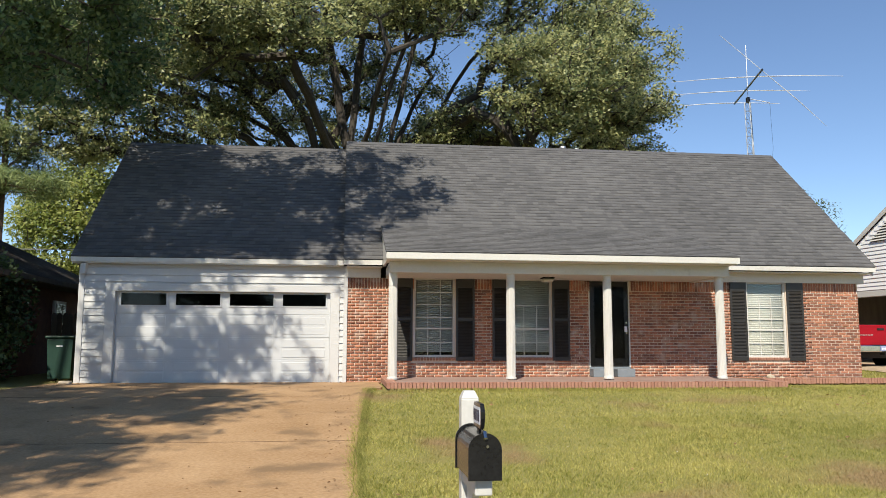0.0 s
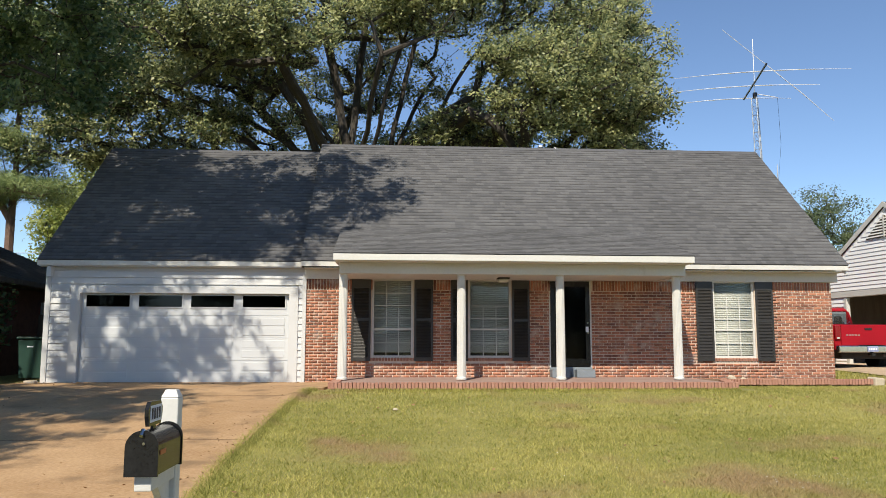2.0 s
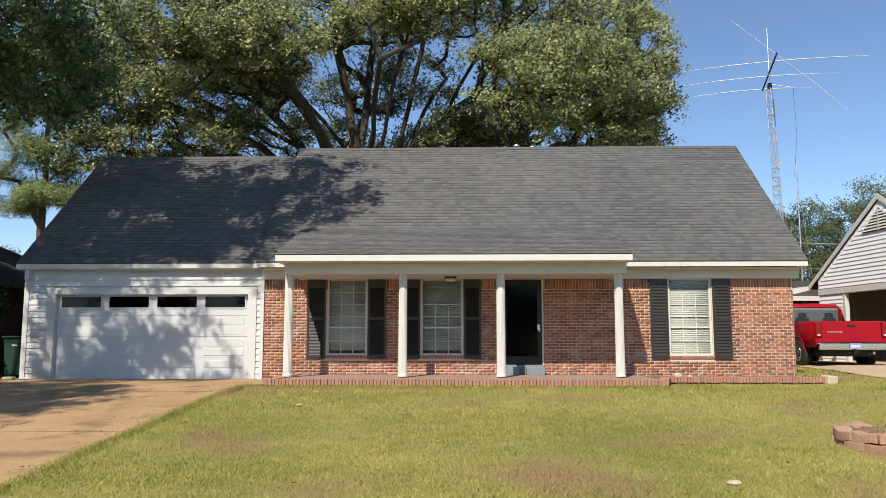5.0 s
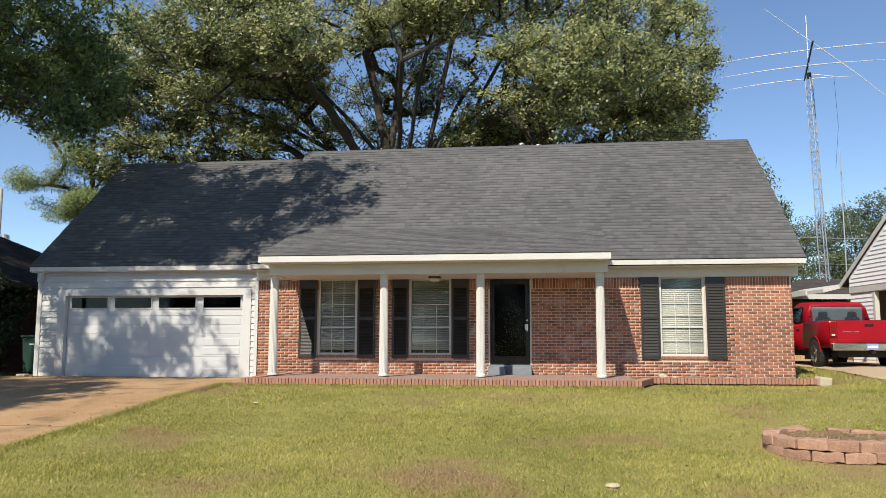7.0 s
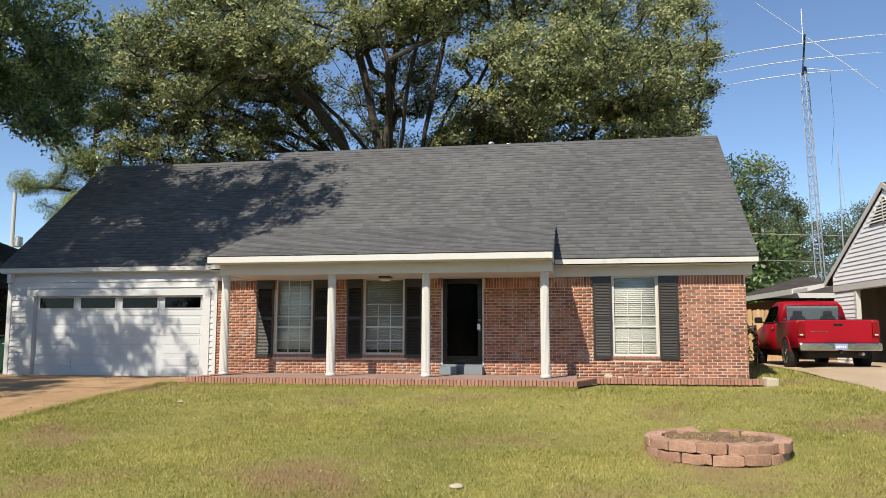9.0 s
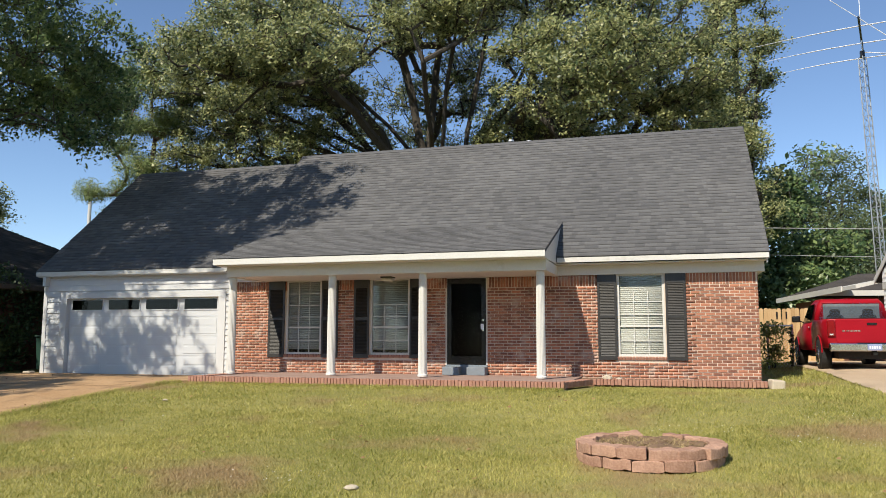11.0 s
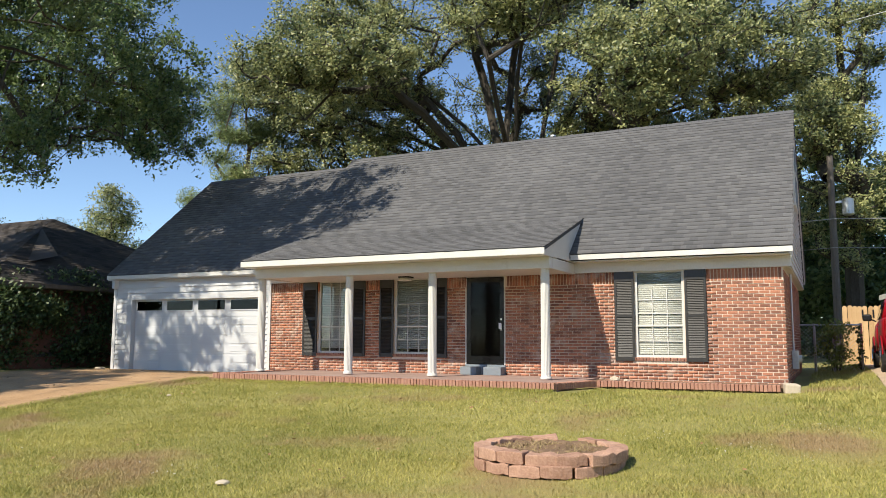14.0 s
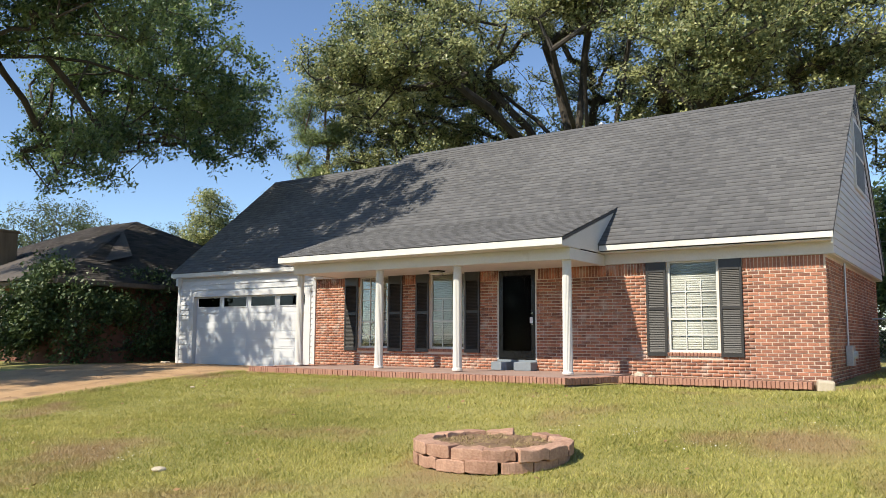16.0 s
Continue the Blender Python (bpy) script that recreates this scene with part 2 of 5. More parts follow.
def soup(name, quads, material):
    """One mesh from an array of separate corners, (n, 3 or 4, 3)."""
    q = np.asarray(quads, dtype=np.float32)
    n, k = q.shape[0], q.shape[1]
    me = bpy.data.meshes.new(name)
    me.vertices.add(n * k)
    me.vertices.foreach_set("co", q.reshape(-1))
    me.loops.add(n * k)
    me.loops.foreach_set("vertex_index", np.arange(n * k, dtype=np.int32))
    me.polygons.add(n)
    me.polygons.foreach_set("loop_start", np.arange(0, n * k, k, dtype=np.int32))
    me.polygons.foreach_set("loop_total", np.full(n, k, dtype=np.int32))
    me.materials.append(material)
    me.update(calc_edges=True)
    me.validate()
    return me


def blocks(name, boxes, material, jitter=0.0):
    """Many separate boxes in one mesh: rows of x0 y0 z0 x1 y1 z1."""
    b = np.asarray(boxes, dtype=np.float32)
    n = len(b)
    c = np.array([[0, 0, 0], [1, 0, 0], [1, 1, 0], [0, 1, 0], [0, 0, 1], [1, 0, 1], [1, 1, 1], [0, 1, 1]], dtype=np.float32)
    v = b[:, None, :3] + c[None] * (b[:, None, 3:] - b[:, None, :3])
    f = np.array([[0, 1, 5, 4], [1, 2, 6, 5], [2, 3, 7, 6], [3, 0, 4, 7], [4, 5, 6, 7], [0, 3, 2, 1]], dtype=np.int32)
    idx = (f[None] + 8 * np.arange(n, dtype=np.int32)[:, None, None]).reshape(-1)
    me = bpy.data.meshes.new(name)
    me.vertices.add(n * 8)
    me.vertices.foreach_set("co", v.reshape(-1))
    me.loops.add(len(idx))
    me.loops.foreach_set("vertex_index", idx)
    me.polygons.add(n * 6)
    me.polygons.foreach_set("loop_start", np.arange(0, len(idx), 4, dtype=np.int32))
    me.polygons.foreach_set("loop_total", np.full(n * 6, 4, dtype=np.int32))
    me.materials.append(material)
    me.update(calc_edges=True)
    return me


rng = np.random.default_rng(7)


# ---- ground ----
def gz(x, y):
    """Height of the ground: level round the house, falling to the street."""
    ys = [-400, 0.0, 2.2, 4.5, 7.8, 10, 13, 15.2, 18.2, 22, 400]
    zs = [-1.0, -1.0, -0.92, -0.80, -0.56, -0.40, -0.12, 0.02, 0.0, 0.06, 0.06]
    z = np.interp(y, ys, zs)
    return z + 0.20 * np.clip((np.asarray(x) - 12.5) / 2.5, 0, 1) * np.clip((np.asarray(y) - 14) / 6, 0, 1)


def sheet(xs, ys, lift=0.0, wave=0.0):
    bm = bmesh.new()
    g = [[bm.verts.new((x, y, float(gz(x, y)) + lift + wave * noise.noise(Vector((x * 0.8, y * 0.8, 0))))) for x in xs] for y in ys]
    for a, b in zip(g, g[1:]):
        for i in range(len(xs) - 1):
            bm.faces.new((a[i], a[i + 1], b[i + 1], b[i]))
    return bm


gx = [-900, -300, -100, -50] + [-30 + 1.5 * i for i in range(47)] + [60, 100, 300, 900]
gy = [-900, -300, -80, -30, -10] + [-4 + 0.75 * i for i in range(54)] + [45, 60, 100, 300, 900]
solo("ground", sheet(gx, gy, 0.0, 0.02), LAWN, "lawn of mixed green and dry grass", "lawn", "structure", True)
DRIVE_X0, DRIVE_X1 = -6.3, 0.15
dx = [DRIVE_X0 + (DRIVE_X1 - DRIVE_X0) * i / 6 for i in range(7)]
dy = [3.6 + 0.73 * i for i in range(21)]
drive = solo("driveway", sheet(dx, [y for y in dy if y < 18.2] + [18.32], 0.035), CONCRETE, "tan stained concrete driveway in front of the garage", "driveway", "structure")


def apron_edge(y):
    """Where the widened drive meets the lawn."""
    t = min(1.0, max(0.0, (y - 9.5) / 5.6))
    return DRIVE_X1 - 0.02 + 0.27 * t + 0.34 * min(1.0, max(0.0, (y - 15.1) / 0.5))


apron = bmesh.new()
cols = []
for k in range(24):
    y = 9.5 + (18.19 - 9.5) * k / 23
    x0, x1 = DRIVE_X1 - 0.01, apron_edge(y)
    cols.append([apron.verts.new((x, y, float(gz(x, y)) + h)) for x, h in ((x0, 0.040), ((x0 + x1) / 2, 0.055), (x1, 0.045), (x1 + 0.02, -0.1))])
for c0, c1 in zip(cols, cols[1:]):
    for k in range(3):
        apron.faces.new((c0[k], c0[k + 1], c1[k + 1], c1[k]))
part("apron", apron, CONCRETE, drive)
bm = bmesh.new()
for y in (6.6, 10.4, 14.2):
    z = float(gz(0, y)) + 0.0365
    poly([(DRIVE_X0, y, z), (DRIVE_X1, y, z), (DRIVE_X1, y + 0.015, z + 0.001), (DRIVE_X0, y + 0.015, z + 0.001)], 0.002, (0, 0, 1), bm)
part("expansion_joint", bm, SOIL, drive)
solo("pavement", sheet([0.2 + 1.2 * i for i in range(40)], [5.0, 5.7, 6.35], 0.03), CONC2, "pale concrete pavement beside the lawn", "pavement", "structure")
solo("road", sheet([-60, -20, 0, 20, 60], [-6.5, -3, 0, 2, 3.4], 0.02), ASPHALT, "grey asphalt street", "road", "structure")
bm = bmesh.new()
for a, b in ((-60, DRIVE_X0), (DRIVE_X1, 60)):
    box(a, 3.4, -1.0, b, 3.56, -0.83, 0.015, bm)
solo("kerb", bm, CONC2, "concrete kerb along the street", "kerb", "structure")
# the neighbour's drive on the other side of the house
solo("neighbour_driveway", sheet([14.3, 15.3, 16.5, 18, 19.6], [6.6, 9, 12, 14, 16, 18, 20, 22, 25, 28, 30], 0.03), CONC3, "pale concrete driveway under the truck", "driveway", "structure")

# ---- house ----
house = thing("house", "red brick house with white garage and grey shingle roof", "house")
WY, X1, ZT = 18.2, 12.65, 2.42
OPEN = {"w1": (1.55, 2.52, 0.60, 2.44), "w2": (3.81, 4.83, 0.60, 2.44), "door": (5.73, 6.74, 0.17, 2.44), "w3": (9.71, 10.73, 0.60, 2.44)}

edges = sorted(OPEN.values())
outline = [(0.0, WY, -0.1)]
for a, b, z0, z1 in edges:
    outline += [(a, WY, ZT), (a, WY, z0), (b, WY, z0), (b, WY, ZT)]
outline = [(0.0, WY, -0.1), (0.0, WY, ZT)] + outline[1:] + [(X1, WY, ZT), (X1, WY, -0.1)]
front = part("front_wall", poly(outline, 0.22, (0, 1, 0)), MORTAR, house, "red brick wall with pale mortar joints")
bm = box(X1 - 0.22, WY + 0.22, -0.1, X1, 26.3, ZT)
side = part("side_wall", bm, MORTAR, house, "red brick side wall")
bm = box(-5.8, 26.1, -0.1, X1 - 0.22, 26.3, ZT)
box(-5.8, 18.4, -0.1, -5.6, 26.1, ZT, 0, bm)
part("back_wall", bm, DARKBRICK, house)
part("inner_floor", box(0.0, 18.42, -0.1, 12.4, 26.1, 0.3), SLAB, house)

COURSE, BL = 0.0677, 0.203


def courses(u0, u1, z0, z1, holes):
    """Bricks of a running bond between u0 and u1, less the holes."""
    out = []
    for i in range(int((z1 - z0) / COURSE)):
        z = z0 + i * COURSE
        u = u0 - (BL / 2 if i % 2 else 0)
        while u < u1 - 0.02:
            spans = [(max(u, u0), min(u + BL, u1))]
            for a, b, za, zb in holes:
                if z + COURSE > za and z < zb:
                    cut = []
                    for s, e in spans:
                        if e <= a or s >= b:
                            cut.append((s, e))
                        else:
                            if s < a - 0.03:
                                cut.append((s, a))
                            if e > b + 0.03:
                                cut.append((b, e))
                    spans = cut
            out += [(s, z, e) for s, e in spans if e - s > 0.03]
            u += BL
    return out


J = 0.0075
holes = [(a, b, z0, z1) for a, b, z0, z1 in OPEN.values()]
holes = [(a - (0.05 if z0 > 0.3 else 0), b + (0.05 if z0 > 0.3 else 0), z0 - 0.08 if z0 > 0.3 else z0, z1) for a, b, z0, z1 in holes]
rows = courses(0.01, X1 + 0.008, 0.0, 2.2, holes)
near = [r for r in rows if r[0] > 11.2]
far = [r for r in rows if r[0] <= 11.2]
bx = []
for s, z, e in far:
    p = 0.008 + 0.005 * rng.random()
    d, q = rng.uniform(-0.002, 0.002, 2)
    bx.append((s + J + q, WY - p, z + J + d, e - J + q, WY + 0.02, z + COURSE - J + d * 0.5))
u = 0.01
while u < 11.2:
    if not any(a - 0.03 < u < b - 0.0 for a, b, _, _ in OPEN.values()):
        bx.append((u + J, WY - 0.009 - 0.004 * rng.random(), 2.176, u + COURSE - J, WY + 0.02, 2.415))
    u += COURSE
ob = new("brickwork", blocks("brickwork", bx, BRICK))
ob.parent = front
tagged(ob, kind="stuff")
meshes = {}
for s, z, e in near + [(11.2 + i * COURSE, 2.176, -1) for i in range(21)]:
    wide = round(e - s, 2) if e > 0 else -1
    if wide not in meshes:
        meshes[wide] = mesh_of("brick", box(J, -0.011, J, wide - J, 0.02, COURSE - J, 0.003) if wide > 0 else box(J, -0.011, 0.0, COURSE - J, 0.02, 0.239, 0.003), BRICK_P)
    o = new("brick", meshes[wide])
    o.parent = front
    o.location = (s, WY + rng.uniform(-0.002, 0.003), z)
bx = []
for s, z, e in courses(WY + 0.0, 26.3, 0.0, 2.4, []):
    bx.append((X1 - 0.02, s + J, z + J, X1 + 0.008 + 0.004 * rng.random(), e - J, z + COURSE - J))
ob = new("brickwork", blocks("brickwork", bx, BRICK))
ob.parent = side
tagged(ob, kind="stuff")


# roofs
def shingles(name, x0, x1, ya, za, yb, zb, parent, material=SHINGLE, cut=None):
    """Rows of tabs up a slope from (ya, za) to (yb, zb), each lapping the one below."""
    run = Vector((0, yb - ya, zb - za))
    length = run.length
    up = run / length
    nrm = Vector((0, -up.z, up.y))
    if nrm.z < 0:
        nrm = -nrm
    quads = []
    n = int(length / 0.143)
    ex = length / n
    for i in range(n):
        x = x0 - rng.random() * 0.2
        while x < x1:
            w = rng.uniform(0.10, 0.27)
            a, b = max(x, x0), min(x + w, x1)
            x += w
            if b - a < 0.03:
                continue
            t = rng.choice((0.007, 0.012)) + rng.uniform(0, 0.003)
            lo = Vector((0, ya, za)) + up * (i * ex) + nrm * t
            hi = Vector((0, ya, za)) + up * ((i + 1) * ex + 0.02) + nrm * 0.001
            if cut and not cut((a + b) / 2, lo.y):
                continue
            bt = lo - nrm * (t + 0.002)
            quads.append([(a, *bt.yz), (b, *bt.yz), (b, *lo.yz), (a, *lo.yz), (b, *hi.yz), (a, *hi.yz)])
    q = np.array(quads, dtype=np.float32)
    m = len(q)
    idx = (np.array([0, 1, 2, 3, 3, 2, 4, 5], dtype=np.int32)[None] + 6 * np.arange(m, dtype=np.int32)[:, None]).reshape(-1)
    me = bpy.data.meshes.new(name)
    me.vertices.add(m * 6)
    me.vertices.foreach_set("co", q.reshape(-1))
    me.loops.add(m * 8)
    me.loops.foreach_set("vertex_index", idx)
    me.polygons.add(m * 2)
    me.polygons.foreach_set("loop_start", np.arange(0, m * 8, 4, dtype=np.int32))
    me.polygons.foreach_set("loop_total", np.full(m * 2, 4, dtype=np.int32))
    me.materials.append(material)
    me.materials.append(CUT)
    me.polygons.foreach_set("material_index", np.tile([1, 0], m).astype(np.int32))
    me.update(calc_edges=True)
    o = new(name, me)
    o.parent = parent
    return tagged(o, kind="stuff")


def slope(x0, x1, ya, za, yb, zb, t=0.1, bm=None):
    return poly([(x0, ya, za), (x0, yb, zb), (x0, yb, zb - t), (x0, ya, za - t)], x1 - x0, (1, 0, 0), bm)


RY, RZ, GRZ = 22.2, 6.64, 6.42
bm = slope(-0.06, 12.86, 17.75, 2.79, RY, RZ)
slope(-0.06, 12.86, 26.6, 2.79, RY, RZ, 0.1, bm)
roof = part("main_roof", bm, BASE, house, "dark grey asphalt shingle roof")
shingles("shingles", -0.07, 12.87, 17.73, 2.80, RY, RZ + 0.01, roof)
bm = slope(-6.0, -0.06, 18.0, 2.79, RY + 0.05, GRZ)
slope(-6.0, -0.06, 26.5, 2.79, RY + 0.05, GRZ, 0.1, bm)
groof = part("garage_roof", bm, BASE, house, "dark grey asphalt shingle roof over the garage")
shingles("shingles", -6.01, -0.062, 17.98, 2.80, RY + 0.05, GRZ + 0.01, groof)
PX0, PX1, PY, PZ = 0.80, 8.44, 16.02, 2.78
PBY = 18.86
PBZ = 2.79 + (PBY - 17.75) * (RZ - 2.79) / (RY - 17.75)
bm = slope(PX0, PX1, PY, PZ, PBY, PBZ, 0.06)
proof = part("porch_roof", bm, BASE, house, "dark grey asphalt shingle porch roof")
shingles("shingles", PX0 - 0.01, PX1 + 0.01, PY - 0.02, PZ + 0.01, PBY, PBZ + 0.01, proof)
# ridge caps
for x0, x1, y, z, par in ((-0.06, 12.86, RY, RZ, roof), (-6.0, -0.08, RY + 0.05, GRZ, groof)):
    n = int((x1 - x0) / 0.16)
    wide = (x1 - x0) / n
    cap = mesh_of("ridge_cap", poly([(0, -0.12, -0.075), (0, 0, 0.03), (0, 0.12, -0.075), (0, 0, 0.015)], wide - 0.004, (1, 0, 0)), SHINGLE)
    for k in range(n):
        o = new("ridge_cap", cap)
        o.parent = par
        o.location = (x0 + k * wide, y, z + rng.uniform(-0.003, 0.003))
# fascias, soffits and friezes
bm = box(-0.06, 17.74, 2.675, PX0 + 0.0, 17.78, 2.783, 0.004)
part("fascia", bm, WHITE, house, "white painted fascia board")
bm = box(PX1 + 0.002, 17.74, 2.675, 12.86, 17.78, 2.783, 0.004)
part("fascia", bm, WHITE, house)
part("garage_fascia", box(-6.0, 17.98, 2.68, -0.07, 18.02, 2.79, 0.004), WHITE, house)
part("porch_fascia", box(PX0, PY - 0.014, 2.642, PX1, PY + 0.025, 2.774, 0.004), WHITE, house)
part("soffit", box(0.0, 17.83, 2.64, PX0, 18.19, 2.662), WHITE, house)
part("soffit", box(PX1 - 0.1, 17.83, 2.64, 12.82, 18.19, 2.662), WHITE, house)
part("frieze_board", box(0.0, 18.14, ZT, PX0 - 0.02, 18.2, 2.64, 0.004), WHITE, house)
part("frieze_board", box(PX1 - 0.12, 18.14, ZT, 12.80, 18.2, 2.64, 0.004), WHITE, house)
part("porch_ceiling", box(PX0 + 0.12, 16.62, 2.415, PX1 - 0.06, 18.19, 2.44), WHITE, house)
bm = box(PX0 + 0.1, 16.44, 2.40, PX1 - 0.04, 16.62, 2.63, 0.006)
box(PX0 + 0.1, 16.625, 2.40, PX0 + 0.22, 18.18, 2.63, 0.006, bm)
box(PX1 - 0.18, 16.625, 2.40, PX1 - 0.04, 18.18, 2.63, 0.006, bm)
part("porch_beam", bm, WHITE, house, "white painted porch beam")
part("porch_soffit", box(PX0 + 0.02, PY + 0.036, 2.632, PX1 - 0.02, 16.9, 2.65), WHITE, house)
for n, xx, dirx in (("porch_gable", PX1 - 0.07, 1), ("porch_gable", PX0 + 0.02, 1)):
    bm = poly([(xx, PY + 0.04, 2.652), (xx, 17.84, 2.652), (xx, 18.84, 3.66), (xx, 18.8, PBZ - 0.1), (xx, PY + 0.04, 2.715)], 0.05, (1, 0, 0))
    part(n, bm, WHITE, house, "white porch gable panel")

# gable end, lap siding above the brick
bm = bmesh.new()
sl = (RZ - 2.79) / (RY - 17.75)
poly([(12.5, 18.21, 2.42), (12.5, 26.5, 2.42), (12.5, 26.5, 2.75), (12.5, RY, RZ - 0.12), (12.5, 18.21, 3.06)], 0.27, (1, 0, 0), bm)
gable = part("gable_wall", bm, WHITE, house, "white lap siding gable")
z = 2.44
while z < RZ - 0.35:
    h = (z + 0.15 - 2.78) / sl
    a, b = max(18.15, 17.92 + max(h, 0)), 26.48 - max(h, 0)
    o = part("siding_board", poly([(12.771, a, z), (12.80, a, z), (12.779, a, z + 0.148), (12.771, a, z + 0.148)], b - a, (0, 1, 0)), SIDING, gable)
    z += 0.15
for a, b in ((17.8, RY), (26.6, RY)):
    s = 1 if a < RY else -1
    bm = poly([(12.81, a + s * 0.02, 2.72), (12.81, RY, RZ - 0.08), (12.81, RY, RZ - 0.22), (12.81, a + s * 0.02, 2.58)], 0.03, (1, 0, 0))
    part("rake_board", bm, WHITE, house)
gw = part("gable_window", box(12.78, 21.7, 4.2, 12.835, 23.3, 5.8, 0.005), WHITE, house, "white framed attic window")
# opaque pane; the sky's reflection is painted in as plain grey
part("pane", box(12.835, 21.78, 4.28, 12.841, 23.22, 5.72), SKYGREY, gw, "attic pane coloured grey for reflected sky")
part("sash_rail", box(12.841, 21.78, 4.97, 12.85, 23.22, 5.03), WHITE, gw)
bm = box(12.78, 21.9, 5.93, 12.82, 22.5, 6.36, 0.004)
gv = part("gable_vent", bm, WHITE, house)
for i in range(6):
    part("slat", box(12.82, 21.93, 5.96 + i * 0.066, 12.84, 22.47, 5.99 + i * 0.066), SHUTTER, gv)


def tapered(z, x, y, r0, r1, h, flutes=20):
    """A fluted, slightly tapered round column with base ring and cap."""
    bm = bmesh.new()
    rings = []
    for k, (zz, r, f) in enumerate(((0.05, r0, 0), (0.08, r0, 1), (h * 0.5, (r0 + r1) / 2, 1), (h - 0.29, r1, 1), (h - 0.26, r1, 0), (h, r1, 0))):
        ring = []
        for i in range(flutes * 2):
            a = math.pi * i / flutes
            rr = r - (0.007 if f and i % 2 else 0)
            ring.append(bm.verts.new((x + rr * math.cos(a), y + rr * math.sin(a), z + zz)))
        rings.append(ring)
    for a, b in zip(rings, rings[1:]):
        for i in range(len(a)):
            bm.faces.new((a[i], a[(i + 1) % len(a)], b[(i + 1) % len(a)], b[i]))
    bm.faces.new(rings[-1])
    tube([(x, y, z), (x, y, z + 0.03), (x, y, z + 0.05)], [r0 * 1.17, r0 * 1.17, r0 * 1.02], 24, bm)
    return bm


for px in (0.98, 3.51, 5.66, 8.24):
    post = part("porch_post", tapered(0.17, px, 16.62, 0.098, 0.092, 2.23), WHITE, house, "white fluted round porch column")

# porch slab with a rowlock brick edge, and the bed beside it
slab = part("porch_slab", box(0.86, 15.30, -0.15, 8.9, 18.2, 0.150, 0.01), SLAB, house, "worn red porch floor")
bed = part("flower_bed", box(8.9, 16.75, -0.15, 12.62, 18.19, 0.115), SOIL, house, "bare soil bed")
em = mesh_of("edge_brick", box(0.004, 0.0, -0.10, 0.066, 0.2, 0.02, 0.008), EDGE_BRICK)


def edging(x0, y0, x1, y1, z, par):
    d = Vector((x1 - x0, y1 - y0, 0))
    n = int(d.length / 0.07)
    for i in range(n):
        o = new("edge_brick", em)
        o.parent = par
        o.matrix_basis = pose(x0 + d.x * i / n, y0 + d.y * i / n + rng.uniform(-0.006, 0.006), z + rng.uniform(-0.006, 0.004), 0, 0, math.degrees(math.atan2(d.y, d.x)) + rng.uniform(-1.5, 1.5))


edging(0.86, 15.12, 8.9, 15.12, 0.155, slab)
edging(8.9, 15.2, 9.3, 16.55, 0.15, slab)
edging(9.3, 16.55, 12.6, 16.6, 0.15, bed)
edging(0.80, 18.0, 0.80, 15.2, 0.155, slab)


# windows
def window(name, a, b, z0, z1, grille, half):
    w = part(name, box(a, WY + 0.02, z1 - 0.05, b, WY + 0.10, z1, 0.004), WHITE, house, "white sash window with closed blinds")
    for q in (box(a, WY + 0.02, z0, b, WY + 0.1, z0 + 0.05, 0.004), box(a, WY + 0.02, z0 + 0.05, a + 0.05, WY + 0.1, z1 - 0.05, 0.004), box(b - 0.05, WY + 0.02, z0 + 0.05, b, WY + 0.1, z1 - 0.05, 0.004)):
        part("frame", q, WHITE, w)
    zm = z0 + (z1 - z0) * 0.36
    part("meeting_rail", box(a + 0.05, WY + 0.03, zm - 0.018, b - 0.05, WY + 0.08, zm + 0.018, 0.003), WHITE, w)
    g = part("pane", box(a + 0.05, WY + 0.055, z0 + 0.05, b - 0.05, WY + 0.06, z1 - 0.05), GLASS, w)
    g.visible_shadow = False
    for i in (1, 2):
        xx = a + 0.05 + (b - a - 0.1) * i / 3
        part("muntin", box(xx - 0.009, WY + 0.04, z0 + 0.05, xx + 0.009, WY + 0.054, z0 + 0.05 + (z1 - z0 - 0.1) * half), WHITE, w)
    n = 6
    for i in range(1, n):
        zz = z0 + 0.05 + (z1 - z0 - 0.1) * i / n
        if zz - z0 < (z1 - z0) * half + 0.02 and abs(zz - zm) > 0.05:
            part("muntin", box(a + 0.05, WY + 0.042, zz - 0.009, b - 0.05, WY + 0.053, zz + 0.009), WHITE, w)
    sl = []
    zz = z0 + grille
    while zz < z1 - 0.06:
        sl.append((a + 0.051, WY + 0.068, zz, b - 0.051, WY + 0.0745 + 0.001 * rng.random(), zz + 0.0446))
        zz += 0.045
    bl = new("blind", blocks("blind", sl, BLIND))
    bl.parent = w
    part("reveal", box(a, WY + 0.2, z0, b, WY + 0.22, z1), DARK, w)
    # rowlock brick sill
    nb = int((b - a + 0.1) / 0.068)
    for i in range(nb):
        o = new("sill_brick", sm)
        o.parent = w
        o.matrix_basis = pose(a - 0.05 + (b - a + 0.1) * i / nb, WY - 0.035, z0 - 0.075, 10)
    return w


sm = mesh_of("sill_brick", box(0.004, 0.0, 0.0, 0.064, 0.11, 0.065, 0.006), EDGE_BRICK)
window("window", *OPEN["w1"], 0.12, 1.0)
window("window", *OPEN["w2"], 0.12, 0.66)
window("window", *OPEN["w3"], 0.06, 0.80)


